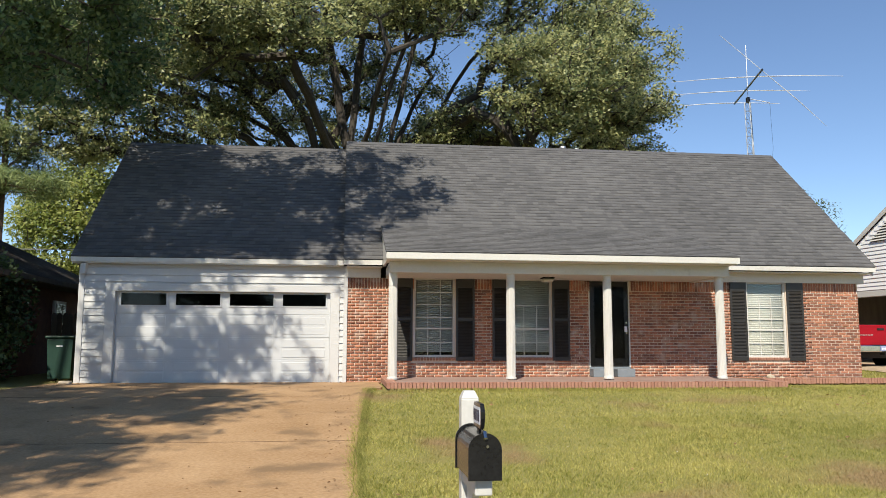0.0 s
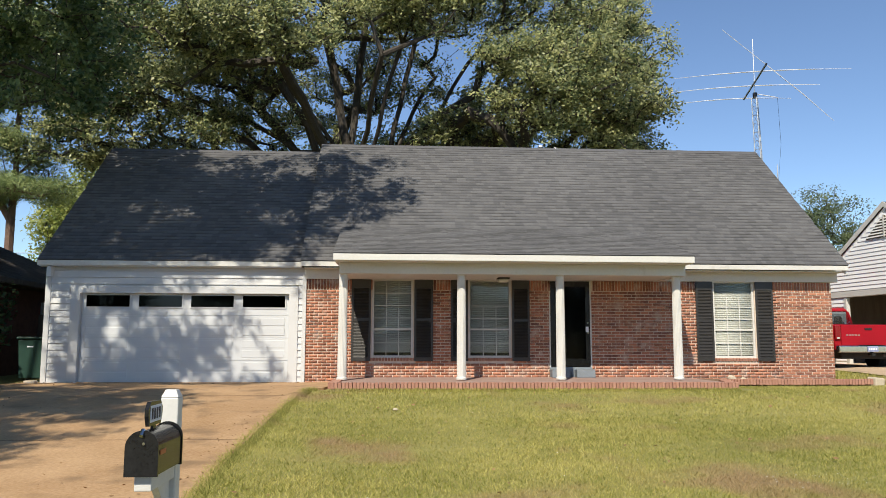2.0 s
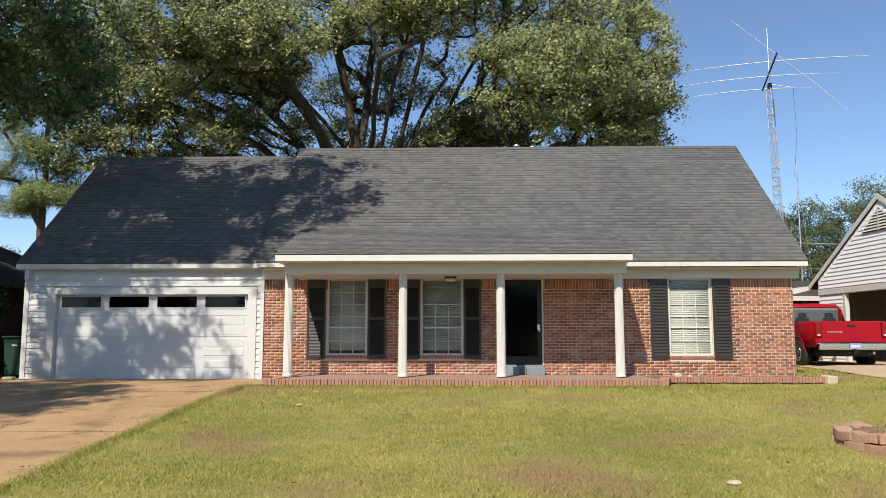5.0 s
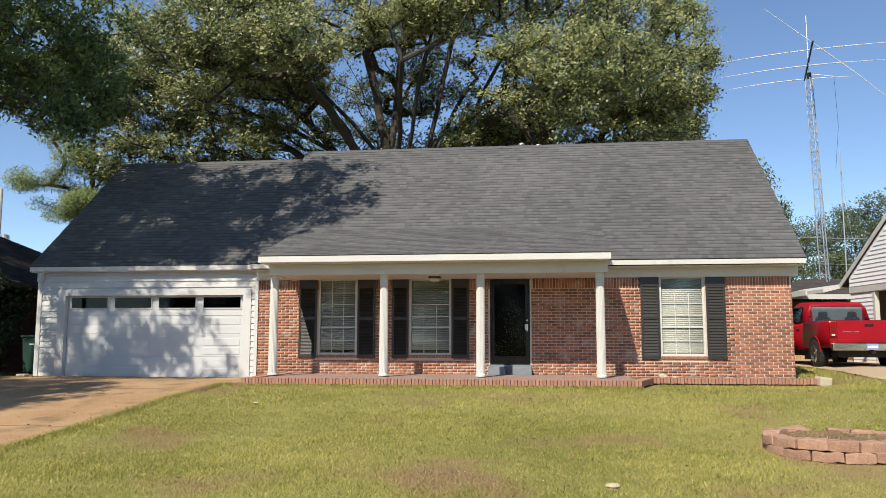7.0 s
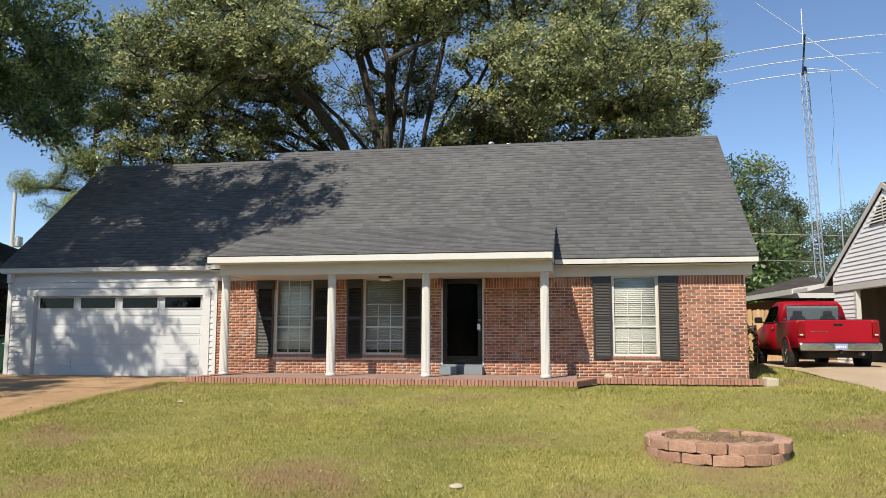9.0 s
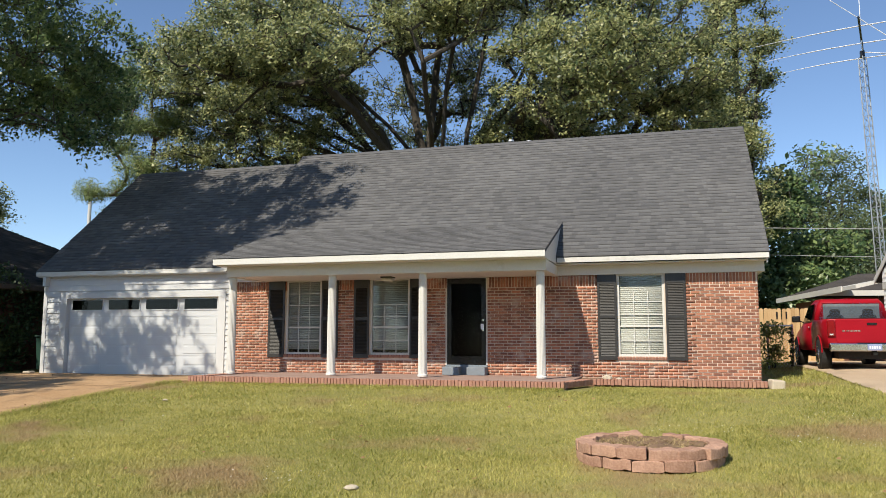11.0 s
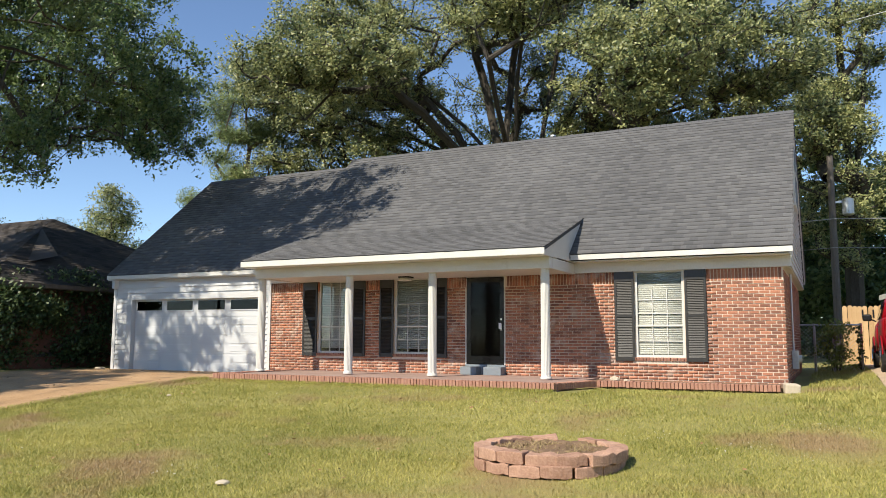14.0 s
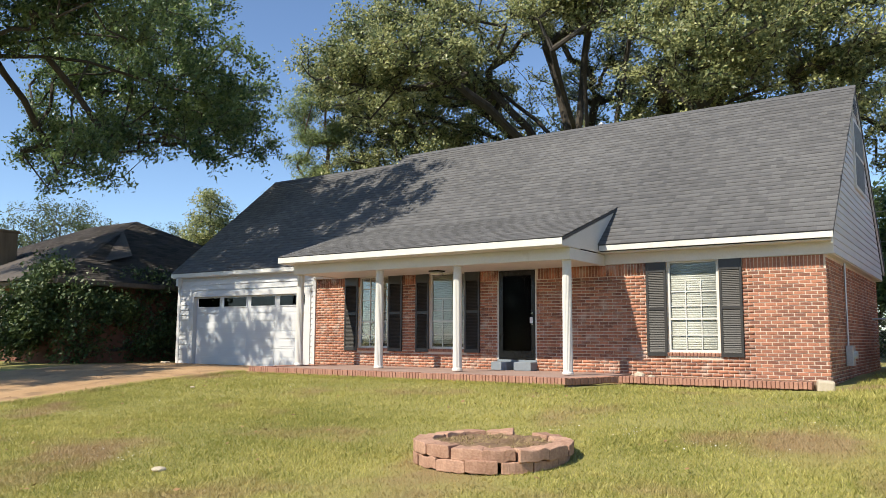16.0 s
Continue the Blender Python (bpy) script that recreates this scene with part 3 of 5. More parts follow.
def shutter(x0, x1, z0, z1):
    s = part("shutter", box(x0, WY - 0.045, z0, x0 + 0.05, WY - 0.012, z1, 0.004), SHUTTER, house, "black louvred shutter")
    part("stile", box(x1 - 0.05, WY - 0.045, z0, x1, WY - 0.012, z1, 0.004), SHUTTER, s)
    zm = z0 + (z1 - z0) * 0.5
    for a, b in ((z0, z0 + 0.09), (zm - 0.035, zm + 0.035), (z1 - 0.22, z1)):
        part("rail", box(x0 + 0.05, WY - 0.045, a, x1 - 0.05, WY - 0.012, b, 0.003), SHUTTER, s)
    part("backing", box(x0 + 0.05, WY - 0.018, z0 + 0.09, x1 - 0.05, WY - 0.012, z1 - 0.22), SHUTTER, s)
    q = []
    for a, b in ((z0 + 0.09, zm - 0.035), (zm + 0.035, z1 - 0.22)):
        n = int((b - a) / 0.034)
        for i in range(n):
            zz = a + (b - a) * i / n
            q.append((zz, (b - a) / n))
    bm = bmesh.new()
    for zz, h in q:
        poly([(x0 + 0.05, WY - 0.042, zz + 0.004), (x0 + 0.05, WY - 0.034, zz + 0.0), (x0 + 0.05, WY - 0.018, zz + h * 1.0), (x0 + 0.05, WY - 0.022, zz + h)], x1 - x0 - 0.1, (1, 0, 0), bm)
    tagged(part("louvres", bm, SHUTTER, s), kind="stuff")


for a, b in ((1.08, 1.53), (2.54, 2.98), (3.40, 3.80), (4.84, 5.26), (9.28, 9.70), (10.75, 11.18)):
    shutter(a, b, 0.52, 2.43)

# front door behind a storm door, with two blue-grey steps
a, b, z0, z1 = OPEN["door"]
dr = part("front_door", box(a + 0.05, WY + 0.06, 0.40, b - 0.05, WY + 0.10, z1 - 0.04, 0.003), DOORBLACK, house, "black front door behind a glazed storm door")
for q in (box(a, WY - 0.01, 0.38, a + 0.03, WY + 0.12, z1), box(b - 0.03, WY - 0.01, 0.38, b, WY + 0.12, z1), box(a + 0.03, WY - 0.01, z1 - 0.03, b - 0.03, WY + 0.12, z1)):
    part("frame", q, WHITE, dr)
for q in (box(a + 0.035, WY, 0.40, a + 0.14, WY + 0.035, z1 - 0.04, 0.004), box(b - 0.14, WY, 0.40, b - 0.035, WY + 0.035, z1 - 0.04, 0.004), box(a + 0.14, WY, z1 - 0.16, b - 0.14, WY + 0.035, z1 - 0.04, 0.004), box(a + 0.14, WY, 0.40, b - 0.14, WY + 0.035, 0.58, 0.004)):
    part("storm_stile", q, DOORBLACK, dr)
part("storm_glass", box(a + 0.14, WY + 0.015, 0.58, b - 0.14, WY + 0.02, z1 - 0.16), STORMGLASS, dr)
for i in range(2):
    for k in range(3):
        xa = a + 0.2 + i * 0.34
        part("panel", box(xa, WY + 0.05, 0.65 + k * 0.56, xa + 0.27, WY + 0.06, 1.1 + k * 0.56, 0.008), DOORBLACK, dr)
part("handle", box(b - 0.115, WY - 0.04, 1.16, b - 0.075, WY, 1.30, 0.008), CHROME, dr, "chrome handle set")
part("lock", tube([(b - 0.095, WY, 1.42), (b - 0.095, WY - 0.03, 1.42)], 0.025, 12), CHROME, dr)
part("lock_box", box(b - 0.15, WY - 0.05, 1.2, b - 0.08, WY - 0.041, 1.33, 0.004), PLATE, dr)
for i, (xa, xb) in enumerate(((a - 0.0, a + 0.40), (a + 0.58, b + 0.0))):
    part("step_block", box(xa, WY - 0.30, 0.15, xb, WY - 0.014, 0.335, 0.01), STEPBLUE, house, "blue-grey painted step")
part("threshold", box(a, WY - 0.02, 0.15, b, WY + 0.12, 0.38, 0.006), STEPBLUE, house)

lamp = part("porch_lamp", box(4.40, 17.3, 2.385, 4.68, 17.58, 2.415, 0.01), BLACKMETAL, house, "black flush porch ceiling lamp")
part("lamp_glass", box(4.42, 17.32, 2.31, 4.66, 17.56, 2.385, 0.03), LAMPGLASS, lamp)

# garage front
gar = part("garage_front", box(-5.8, WY, -0.1, -5.10, WY + 0.2, 2.68), SIDING, house, "white lap siding garage front")
part("garage_soffit", box(-5.98, 18.02, 2.655, -0.07, 18.2, 2.68), SIDING, house)
part("garage_gable", poly([(-5.8, 18.02, 2.42), (-5.8, 26.4, 2.42), (-5.8, 26.4, 2.74), (-5.8, RY + 0.05, GRZ - 0.12), (-5.8, 18.02, 2.70)], 0.1, (1, 0, 0)), SIDING, house)
part("garage_pier", box(-0.34, WY, -0.1, 0.0, WY + 0.2, 2.68), SIDING, house)
part("garage_header", box(-5.10, WY, 2.10, -0.34, WY + 0.2, 2.68), SIDING, house)
z = 0.02
i = 0
while z < 2.62:
    spans = [(-5.74, -5.29), (-0.15, -0.06)] if z < 2.2 else [(-5.74, -0.06)]
    for a, b in spans:
        h = min(0.15, 2.66 - z)
        o = part("siding_board", poly([(a, WY - 0.001, z), (a, WY - 0.034, z), (a, WY - 0.008, z + h - 0.002), (a, WY - 0.001, z + h - 0.002)], b - a, (1, 0, 0)), SIDING, gar)
    z += 0.15
for q in (box(-5.86, WY - 0.046, -0.02, -5.74, WY + 0.1, 2.67, 0.004), box(-0.06, WY - 0.046, -0.02, 0.03, WY + 0.1, 2.66, 0.004)):
    part("corner_board", q, SIDING, gar)
for q in (box(-5.29, WY - 0.05, -0.02, -5.08, WY + 0.14, 2.13, 0.005), box(-0.36, WY - 0.05, -0.02, -0.15, WY + 0.14, 2.13, 0.005), box(-5.29, WY - 0.052, 2.06, -0.15, WY + 0.14, 2.22, 0.005)):
    part("door_casing", q, SIDING, gar)
gd = part("garage_door", box(-5.08, WY + 0.10, 0.02, -0.36, WY + 0.14, 2.07), DOORPAINT, house, "white sectional garage door with four windows")
GW = (-0.36 + 5.08)
for r in range(4):
    z0, z1 = 0.02 + r * 0.5125, 0.02 + (r + 1) * 0.5125
    sec = part("door_section", box(-5.075, WY + 0.085, z0 + 0.004, -0.365, WY + 0.10, z1 - 0.004, 0.004), DOORPAINT, gd)
    for c in range(4):
        xa = -5.08 + GW * (c + 0.09) / 4
        xb = -5.08 + GW * (c + 0.91) / 4
        if r < 3:
            for zz in ((z0 + 0.06, z0 + 0.235), (z0 + 0.285, z1 - 0.05)):
                part("raised_panel", box(xa, WY + 0.077, zz[0], xb, WY + 0.086, zz[1], 0.006), DOORPAINT, gd)
        else:
            w = part("door_window", box(xa - 0.03, WY + 0.066, 1.72, xb + 0.03, WY + 0.086, 2.05, 0.005), DOORPAINT, gd)
            part("pane", box(xa, WY + 0.060, 1.755, xb, WY + 0.0655, 2.015), DARKGLASS, gd)
            part("backing", box(xa, WY + 0.0656, 1.757, xb, WY + 0.0658, 2.013), DARK, gd)
part("bottom_seal", box(-5.08, WY + 0.085, 0.0, -0.36, WY + 0.12, 0.022), TYRE, gd)

# roof vents and side fittings
for vx, vy in ((6.45, 22.75), (6.95, 23.0)):
    vz = RZ - (vy - RY) * sl
    v = part("vent_pipe", tube([(vx, vy, vz - 0.05), (vx, vy, 6.82)], 0.055, 10), STEEL, house, "galvanised roof vent pipe")
    part("vent_cap", tube([(vx, vy, 6.78), (vx, vy, 6.82), (vx, vy, 6.87), (vx, vy, 6.88)], [0.07, 0.095, 0.085, 0.03], 12), STEEL, v)
part("meter_conduit", tube([(12.70, 20.2, 2.6), (12.70, 20.2, 0.7)], 0.022, 8), STEEL, house, "grey electric conduit")
mt = part("electric_meter", box(12.665, 20.05, 0.35, 12.80, 20.4, 0.75, 0.01), STEEL, house, "grey electric meter box")
part("dial", tube([(12.80, 20.22, 0.57), (12.86, 20.22, 0.57)], 0.08, 14), LAMPGLASS, mt)


# ---- trees ----
def leaf_quads(centres, count, sigma, size, flat=0.7, droop=0.0, slim=0.27, twigs=None):
    """Pointed leaves scattered round the clump centres, or strung along twigs that end there."""
    c = np.repeat(np.asarray(centres), count, axis=0)
    n = len(c)
    g = rng.normal(size=(n, 3))
    g /= np.maximum(1.0, np.linalg.norm(g, axis=1, keepdims=True) / 1.9)
    p = c + g * sigma * np.array([1, 1, flat])
    if twigs is not None:
        along = rng.uniform(-1.0, 0.35, n)[:, None]
        p = p + np.repeat(twigs, count, axis=0) * along - np.array([0, 0, 0.12]) * np.maximum(along, 0)
    face = rng.normal(size=(n, 3)) * 0.75 + np.array([-0.25, -0.70, 0.80])
    u = np.cross(face, rng.normal(size=(n, 3)))
    u[:, 2] -= droop
    u /= np.linalg.norm(u, axis=1, keepdims=True) + 1e-9
    w = np.cross(u, face)
    w /= np.linalg.norm(w, axis=1, keepdims=True) + 1e-9
    s = (size * rng.uniform(0.6, 1.3, n))[:, None]
    return np.stack([p - u * s * 0.5, p + w * s * slim, p + u * s * 0.5, p - w * s * slim], axis=1)


def skeleton_tubes(nodes, parents, radii):
    """Five-sided limbs between nodes."""
    P = np.asarray(nodes)
    par = np.asarray(parents)
    k = np.where(par >= 0)[0]
    a, b = P[par[k]], P[k]
    d = b - a
    L = np.linalg.norm(d, axis=1, keepdims=True) + 1e-9
    d /= L
    ref = np.where(np.abs(d[:, 2:3]) < 0.9, np.array([[0, 0, 1.0]]), np.array([[1.0, 0, 0]]))
    u = np.cross(d, ref)
    u /= np.linalg.norm(u, axis=1, keepdims=True)
    w = np.cross(d, u)
    R = np.asarray(radii)
    ra, rb = np.minimum(R[par[k]], R[k] * 1.5)[:, None], R[k][:, None]
    m = 7
    quads = []
    for i in range(m):
        c0, s0 = math.cos(2 * math.pi * i / m), math.sin(2 * math.pi * i / m)
        c1, s1 = math.cos(2 * math.pi * (i + 1) / m), math.sin(2 * math.pi * (i + 1) / m)
        e = d * 0.4 * ra
        quads.append(np.stack([a - e + ra * (c0 * u + s0 * w), a - e + ra * (c1 * u + s1 * w), b + rb * (c1 * u + s1 * w), b + rb * (c0 * u + s0 * w)], axis=1))
    return np.concatenate(quads)


def tree(name, label, stems, crowns, tips, per_tip, sigma, size, leafmat, barkmat=BARK, r_tip=0.018, flat=0.7, droop=0.0, shell=0.35, group="", step=1.1, bough=9, pull=0.62, slim=0.27, spray=0.0):
    """stems: polylines from the ground; crowns: ellipsoids (cx, cy, cz, rx, ry, rz, thickness) that tips fill in proportion to volume."""
    nodes, parents, count = [], [], []
    for st in stems:
        prev = -1
        for i, p in enumerate(st):
            if i:
                q = np.array(st[i - 1])
                d = np.array(p) - q
                k = max(1, int(np.linalg.norm(d) / 1.0))
                for j in range(1, k + 1):
                    nodes.append(q + d * j / k + rng.normal(size=3) * 0.05)
                    parents.append(prev)
                    count.append(0)
                    prev = len(nodes) - 1
            else:
                nodes.append(np.array(p, dtype=float))
                parents.append(-1)
                count.append(0)
                prev = len(nodes) - 1
    base = np.array(stems[0][0], dtype=float)
    vol = np.array([c[3] * c[4] * c[5] * (c[6] if len(c) > 6 else 1.0) for c in crowns], dtype=float)
    pts = []
    for c, v in zip(crowns, vol / vol.sum()):
        n = max(3, int(tips * v))
        g = rng.normal(size=(n, 3))
        g /= np.linalg.norm(g, axis=1, keepdims=True)
        rr = (shell + (1 - shell) * rng.random((n, 1)) ** 0.6)
        own = np.array(c[:3]) + g * rr * np.array(c[3:6])
        m = max(2, n // bough)
        near = np.argmin(((own[:, None] - own[None, :m]) ** 2).sum(2), axis=1)
        pts.append(own[near] + (own - own[near]) * pull * np.array([1.1, 1.1, 0.7]))
    pts = np.concatenate(pts)
    pts = pts[np.argsort(np.linalg.norm((pts - base) * np.array([1, 1, 0.6]), axis=1))]
    arr = np.zeros((len(nodes) + len(pts) * 14, 3))
    arr[:len(nodes)] = nodes
    n = len(nodes)
    twigs = np.zeros((len(pts), 3))
    for i0, p in enumerate(pts):
        d = arr[:n] - p
        dist = np.sqrt((d ** 2).sum(1)) + np.maximum(d[:, 2], 0) * 1.2
        j = int(dist.argmin())
        a = arr[j].copy()
        L = np.linalg.norm(p - a)
        way = (p - a) / max(L, 0.3) + rng.normal(size=3) * 0.45 - np.array([0, 0, 0.2 + 0.8 * droop])
        twigs[i0] = way / np.linalg.norm(way) * spray * rng.uniform(0.6, 1.3)
        k = min(12, max(1, int(L / step)))
        bend = rng.normal(size=3) * L * 0.07 + np.array([0, 0, L * 0.06])
        prev = j
        for i in range(1, k + 1):
            t = i / k
            arr[n] = a + (p - a) * t + bend * math.sin(math.pi * t)
            parents.append(prev)
            count.append(0)
            prev = n
            n += 1
        q = prev
        while q >= 0:
            count[q] += 1
            q = parents[q]
    nodes = arr[:n]
    radii = r_tip * np.maximum(np.array(count), 1) ** 0.46
    t = thing(name, label, "tree", tuple(base), group=group)
    for nm, me in (("trunk", soup("trunk", skeleton_tubes(nodes, parents, radii) - base, barkmat)), ("crown", soup("crown", leaf_quads(pts, per_tip, sigma, size, flat, droop, slim, twigs if spray else None) - base, leafmat))):
        o = new(nm, me)
        o.parent = t
        if nm == "crown":
            tagged(o, kind="stuff")
    return t


# the great oak behind the house: a cluster of stems that fan out above the ridge
OAK_LIMBS = [(-12.0, 36, 10.8), (-11.5, 33, 13.0), (-9.0, 31.5, 15.0), (-7.5, 36, 14.5), (-5.0, 29.5, 14.5), (-3.0, 25.5, 12.0), (-2.0, 33, 18), (1.0, 36, 20),
             (3.0, 30, 14.5), (4.5, 34, 19), (5.5, 38, 16), (8.5, 32, 16.5), (11.5, 31, 13.5), (12.8, 33, 11.0)]
OAK_LIMBS = sorted(OAK_LIMBS + [(-6.0, 34.6, 12.6), (-8.5, 33, 11.5), (-4.0, 32, 13.0), (-1.5, 29, 13.5), (2.0, 27.5, 13.0), (5.5, 32, 11.5), (7.0, 34, 13.0)])
OAK_STEMS = []
for k, (tx, ty, tz) in enumerate(OAK_LIMBS):
    bx = (-1.1, 0.25, 1.5)[k * 3 // len(OAK_LIMBS)] + 0.22 * math.sin(k * 2.1)
    by = 35.0 + 0.35 * math.cos(k * 2.7)
    fork = 8.0 + 0.9 * math.sin(k * 1.3)
    lean = 0.04 * (tx - bx)
    OAK_STEMS.append([(bx, by, 0), (bx + lean, by, fork)] + [(bx + lean + (tx - bx - lean) * u, by + (ty - by) * u, fork + (tz - fork) * v) for u, v in ((0.18, 0.28), (0.42, 0.56), (0.72, 0.84), (1.0, 1.0))])
tree("oak_tree", "tall spreading oak tree behind the house", OAK_STEMS, [
    (9.5, 31, 12.2, 4.4, 3.6, 4.2), (8.0, 27.2, 10.8, 3.2, 2.2, 2.2, 1.5), (-2.6, 25.5, 11.6, 3.2, 2.2, 1.6, 1.5), (2.6, 29.5, 14.6, 3.4, 2.6, 1.8, 1.2), (12.0, 32, 10.4, 2.2, 2.5, 2.2, 1.2),
    (6.0, 37, 11.2, 4.0, 2.5, 3.4), (-6.5, 33.5, 13, 4.5, 3.5, 3.2), (-10.5, 35, 11.5, 3.5, 3, 3), (-7, 36.5, 9.4, 5, 2.5, 1.5), (1, 35, 18.5, 8, 6, 4.0, 0.45), (-5.5, 30, 15.5, 4, 3.5, 2),
    (6.5, 31, 16.5, 5, 4, 3, 0.7), (-0.5, 39, 12.0, 7, 1.6, 2.8, 0.55), (-5.0, 33.5, 10.2, 3.8, 2.6, 1.2, 0.7), (5.0, 33, 10.2, 2.8, 2.4, 1.3), (-12.5, 34, 9.5, 2.5, 2.5, 2.0), (-12.5, 34, 14, 3.2, 3, 3.0), (-6.0, 26.2, 11.8, 2.7, 2.4, 2.4, 1.2), (0.5, 37.5, 14, 5, 1.5, 2.4, 0.9), (1.2, 32, 15.0, 3.6, 2.2, 1.5, 0.8), (0.5, 38, 10.4, 5, 1.2, 1.4, 0.8), (-4.0, 31, 12.6, 3, 2, 1.4, 0.9)],
     5600, 60, 0.17, 0.15, LEAF_OAK, shell=0.1, r_tip=0.0125, bough=12, pull=0.78, flat=0.7, spray=0.95)
# the shade tree over the drive, its long limbs hanging past the garage
rng = np.random.default_rng(41)
tree("shade_tree", "large leafy tree overhanging the driveway and garage", [
    [(-10.8, 8.5, -0.5), (-10.6, 8.6, 4), (-9.8, 9.2, 9), (-8.5, 10, 15)],
    [(-10.7, 8.6, 4), (-11.2, 12.5, 9.3), (-10.0, 16.5, 11.0), (-6.2, 19.8, 11.0)],
    [(-10.7, 8.6, 4.2), (-10.4, 13, 9.4), (-8.8, 16.5, 9.8), (-6.0, 18.8, 8.8)],
    [(-8.8, 16.5, 9.8), (-8.2, 15.7, 8.0), (-7.0, 15.2, 6.2)],
    [(-9.5, 15.5, 9.8), (-9.2, 17.0, 8.2), (-8.7, 17.6, 7.0)],
    [(-10.2, 14.0, 9.8), (-11.4, 15.8, 8.8), (-12.2, 17.2, 7.4)],
    [(-10.0, 9.0, 7), (-6, 10, 11), (-2, 12.0, 13)],
    [(-10.4, 8.7, 5), (-8.5, 5.5, 8.5), (-7.5, 2.5, 9.5), (-7.5, 0.5, 9.8)],
], [(-6.3, 19.3, 9.4, 2.3, 2.5, 2.5, 1.5), (-5.5, 19.1, 6.9, 1.0, 1.3, 1.2, 2.0), (-9.4, 20.4, 9.8, 3.2, 3.2, 3.0, 1.1), (-8.7, 17.5, 7.2, 1.6, 1.5, 1.3, 1.8), (-6.9, 15.2, 6.3, 1.5, 1.2, 1.7, 1.6), (-6.0, 15.0, 10.8, 2.4, 2.4, 1.8, 1.4),
    (-12.5, 19.0, 9.4, 2.8, 2.6, 3.2, 1.0), (-10.0, 24.0, 9.6, 3.0, 2.4, 2.4, 1.0), (-8.6, 14.0, 11.2, 3.0, 2.6, 2.0, 1.6), (-5.0, 10.8, 11.4, 3.6, 1.6, 1.3, 1.9), (-8.0, 10.0, 13.6, 5.0, 4.4, 2.8, 0.7), (-12.5, 12, 10.5, 3.2, 4, 3, 0.7),
    (-3.0, 13.2, 12.4, 3.6, 3.0, 2.3, 1.05), (-8.5, 19.0, 12.6, 3.2, 2.6, 1.4, 1.3), (-12.2, 17.2, 7.4, 1.8, 1.4, 1.8, 1.5), (-13.5, 18.5, 11.6, 2.5, 2.5, 2.4, 1.1), (-13.0, 20.5, 12.6, 3.0, 2.6, 1.8, 0.9), (-8.2, 3.5, 9.8, 3.9, 3.9, 2.4, 1.5), (-8.4, 0.2, 9.4, 3.0, 3.0, 2.0, 1.4), (-6.2, 9.4, 9.3, 3.2, 1.8, 1.2, 1.5)],
     3800, 50, 0.125, 0.145, LEAF_DARK, shell=0.1, r_tip=0.0056, droop=0.4, bough=10, pull=0.72, flat=1.0, step=0.8, spray=0.75)
tree("yard_oak", "tall dark tree behind the side yard", [
    [(14.5, 41.5, 0), (14.6, 41.5, 8), (14.4, 41.5, 19)], [(14.5, 41.5, 7), (15.6, 41.5, 14)],
], [(14.4, 41.5, 16, 2.3, 2.6, 6), (14.2, 41.0, 8.5, 2.2, 2.2, 4.5), (12.4, 40, 11.5, 2.4, 2.2, 3.8)], 900, 70, 0.2, 0.15, LEAF_OAK, spray=1.0)
tree("undergrowth_tree", "low dense dark trees behind the fence", [
    [(16, 47, 0), (16.1, 47, 4), (15.6, 47, 7)],
], [(15.5, 47, 4.5, 5.5, 3, 4.5), (12, 46, 3.5, 4.5, 3, 3.5), (13.4, 44.5, 6.5, 3, 2, 5), (17.5, 45, 6.5, 3.2, 2.2, 5)], 520, 80, 0.6, 0.3, LEAF_DARK)
tree("pine_tree", "tall pine tree with tufted needles", [
    [(-14.2, 33.6, 0), (-14.0, 33.6, 8), (-14.3, 33.6, 16)],
], [(-14.2, 33.6, 12.0, 2.1, 2.2, 4.5), (-15.2, 33.4, 8, 2.6, 2.2, 1.4), (-13.2, 33.6, 7.0, 2.0, 2, 1.0)], 150, 300, 0.38, 0.30, LEAF_PINE, PINEBARK, flat=0.5, bough=3, slim=0.05)
tree("maple_tree", "round light green tree behind the garage", [
    [(-15.0, 46, 0), (-15.0, 46, 5), (-15.1, 46, 10)],
], [(-15.0, 46, 7.2, 3.4, 3.2, 4.6)], 300, 100, 0.5, 0.22, LEAF_LIME, bough=4, pull=0.85, spray=0.5)
tree("pear_tree", "narrow upright green tree behind the neighbour's house", [
    [(-31.8, 40.2, 0), (-31.8, 40.2, 5), (-31.8, 40.2, 11)],
], [(-31.8, 40.2, 8.0, 2.0, 2.0, 4.0), (-31.8, 40.2, 4.5, 2.5, 2.4, 3.0)], 340, 100, 0.36, 0.19, LEAF_OAK, bough=3, pull=0.95, spray=0.5)
for (x, y, w, h, tp) in ((21.6, 60, 3.6, 14.6, 260), (38.5, 63.5, 4, 14.6, 220), (33, 66, 4.5, 13, 220), (-43, 35, 6, 11.5, 240), (28, 75, 6, 13.5, 220), (42, 78, 8, 12, 200), (-53, 53, 6, 12.5, 200), (-24, 62, 6, 7.5, 160), (-36, 66, 7, 9, 180), (-14, 62, 6, 8, 160), (2, 58, 9, 10, 220), (12, 60, 6, 10, 180)):
    tree("far_tree", "full green tree in the distance", [[(x, y, 0), (x, y, h * 0.4), (x + 0.3, y, h * 0.8)]],
         [(x, y, h * 0.64, w, w * 0.8, h * 0.36), (x + w * 0.2, y - 1, h * 0.36, w * 0.85, w * 0.6, h * 0.33)], int(tp * 1.6), 100, 0.42, 0.185, LEAF_FAR, bough=5, pull=0.9, spray=0.8, group="distant trees")

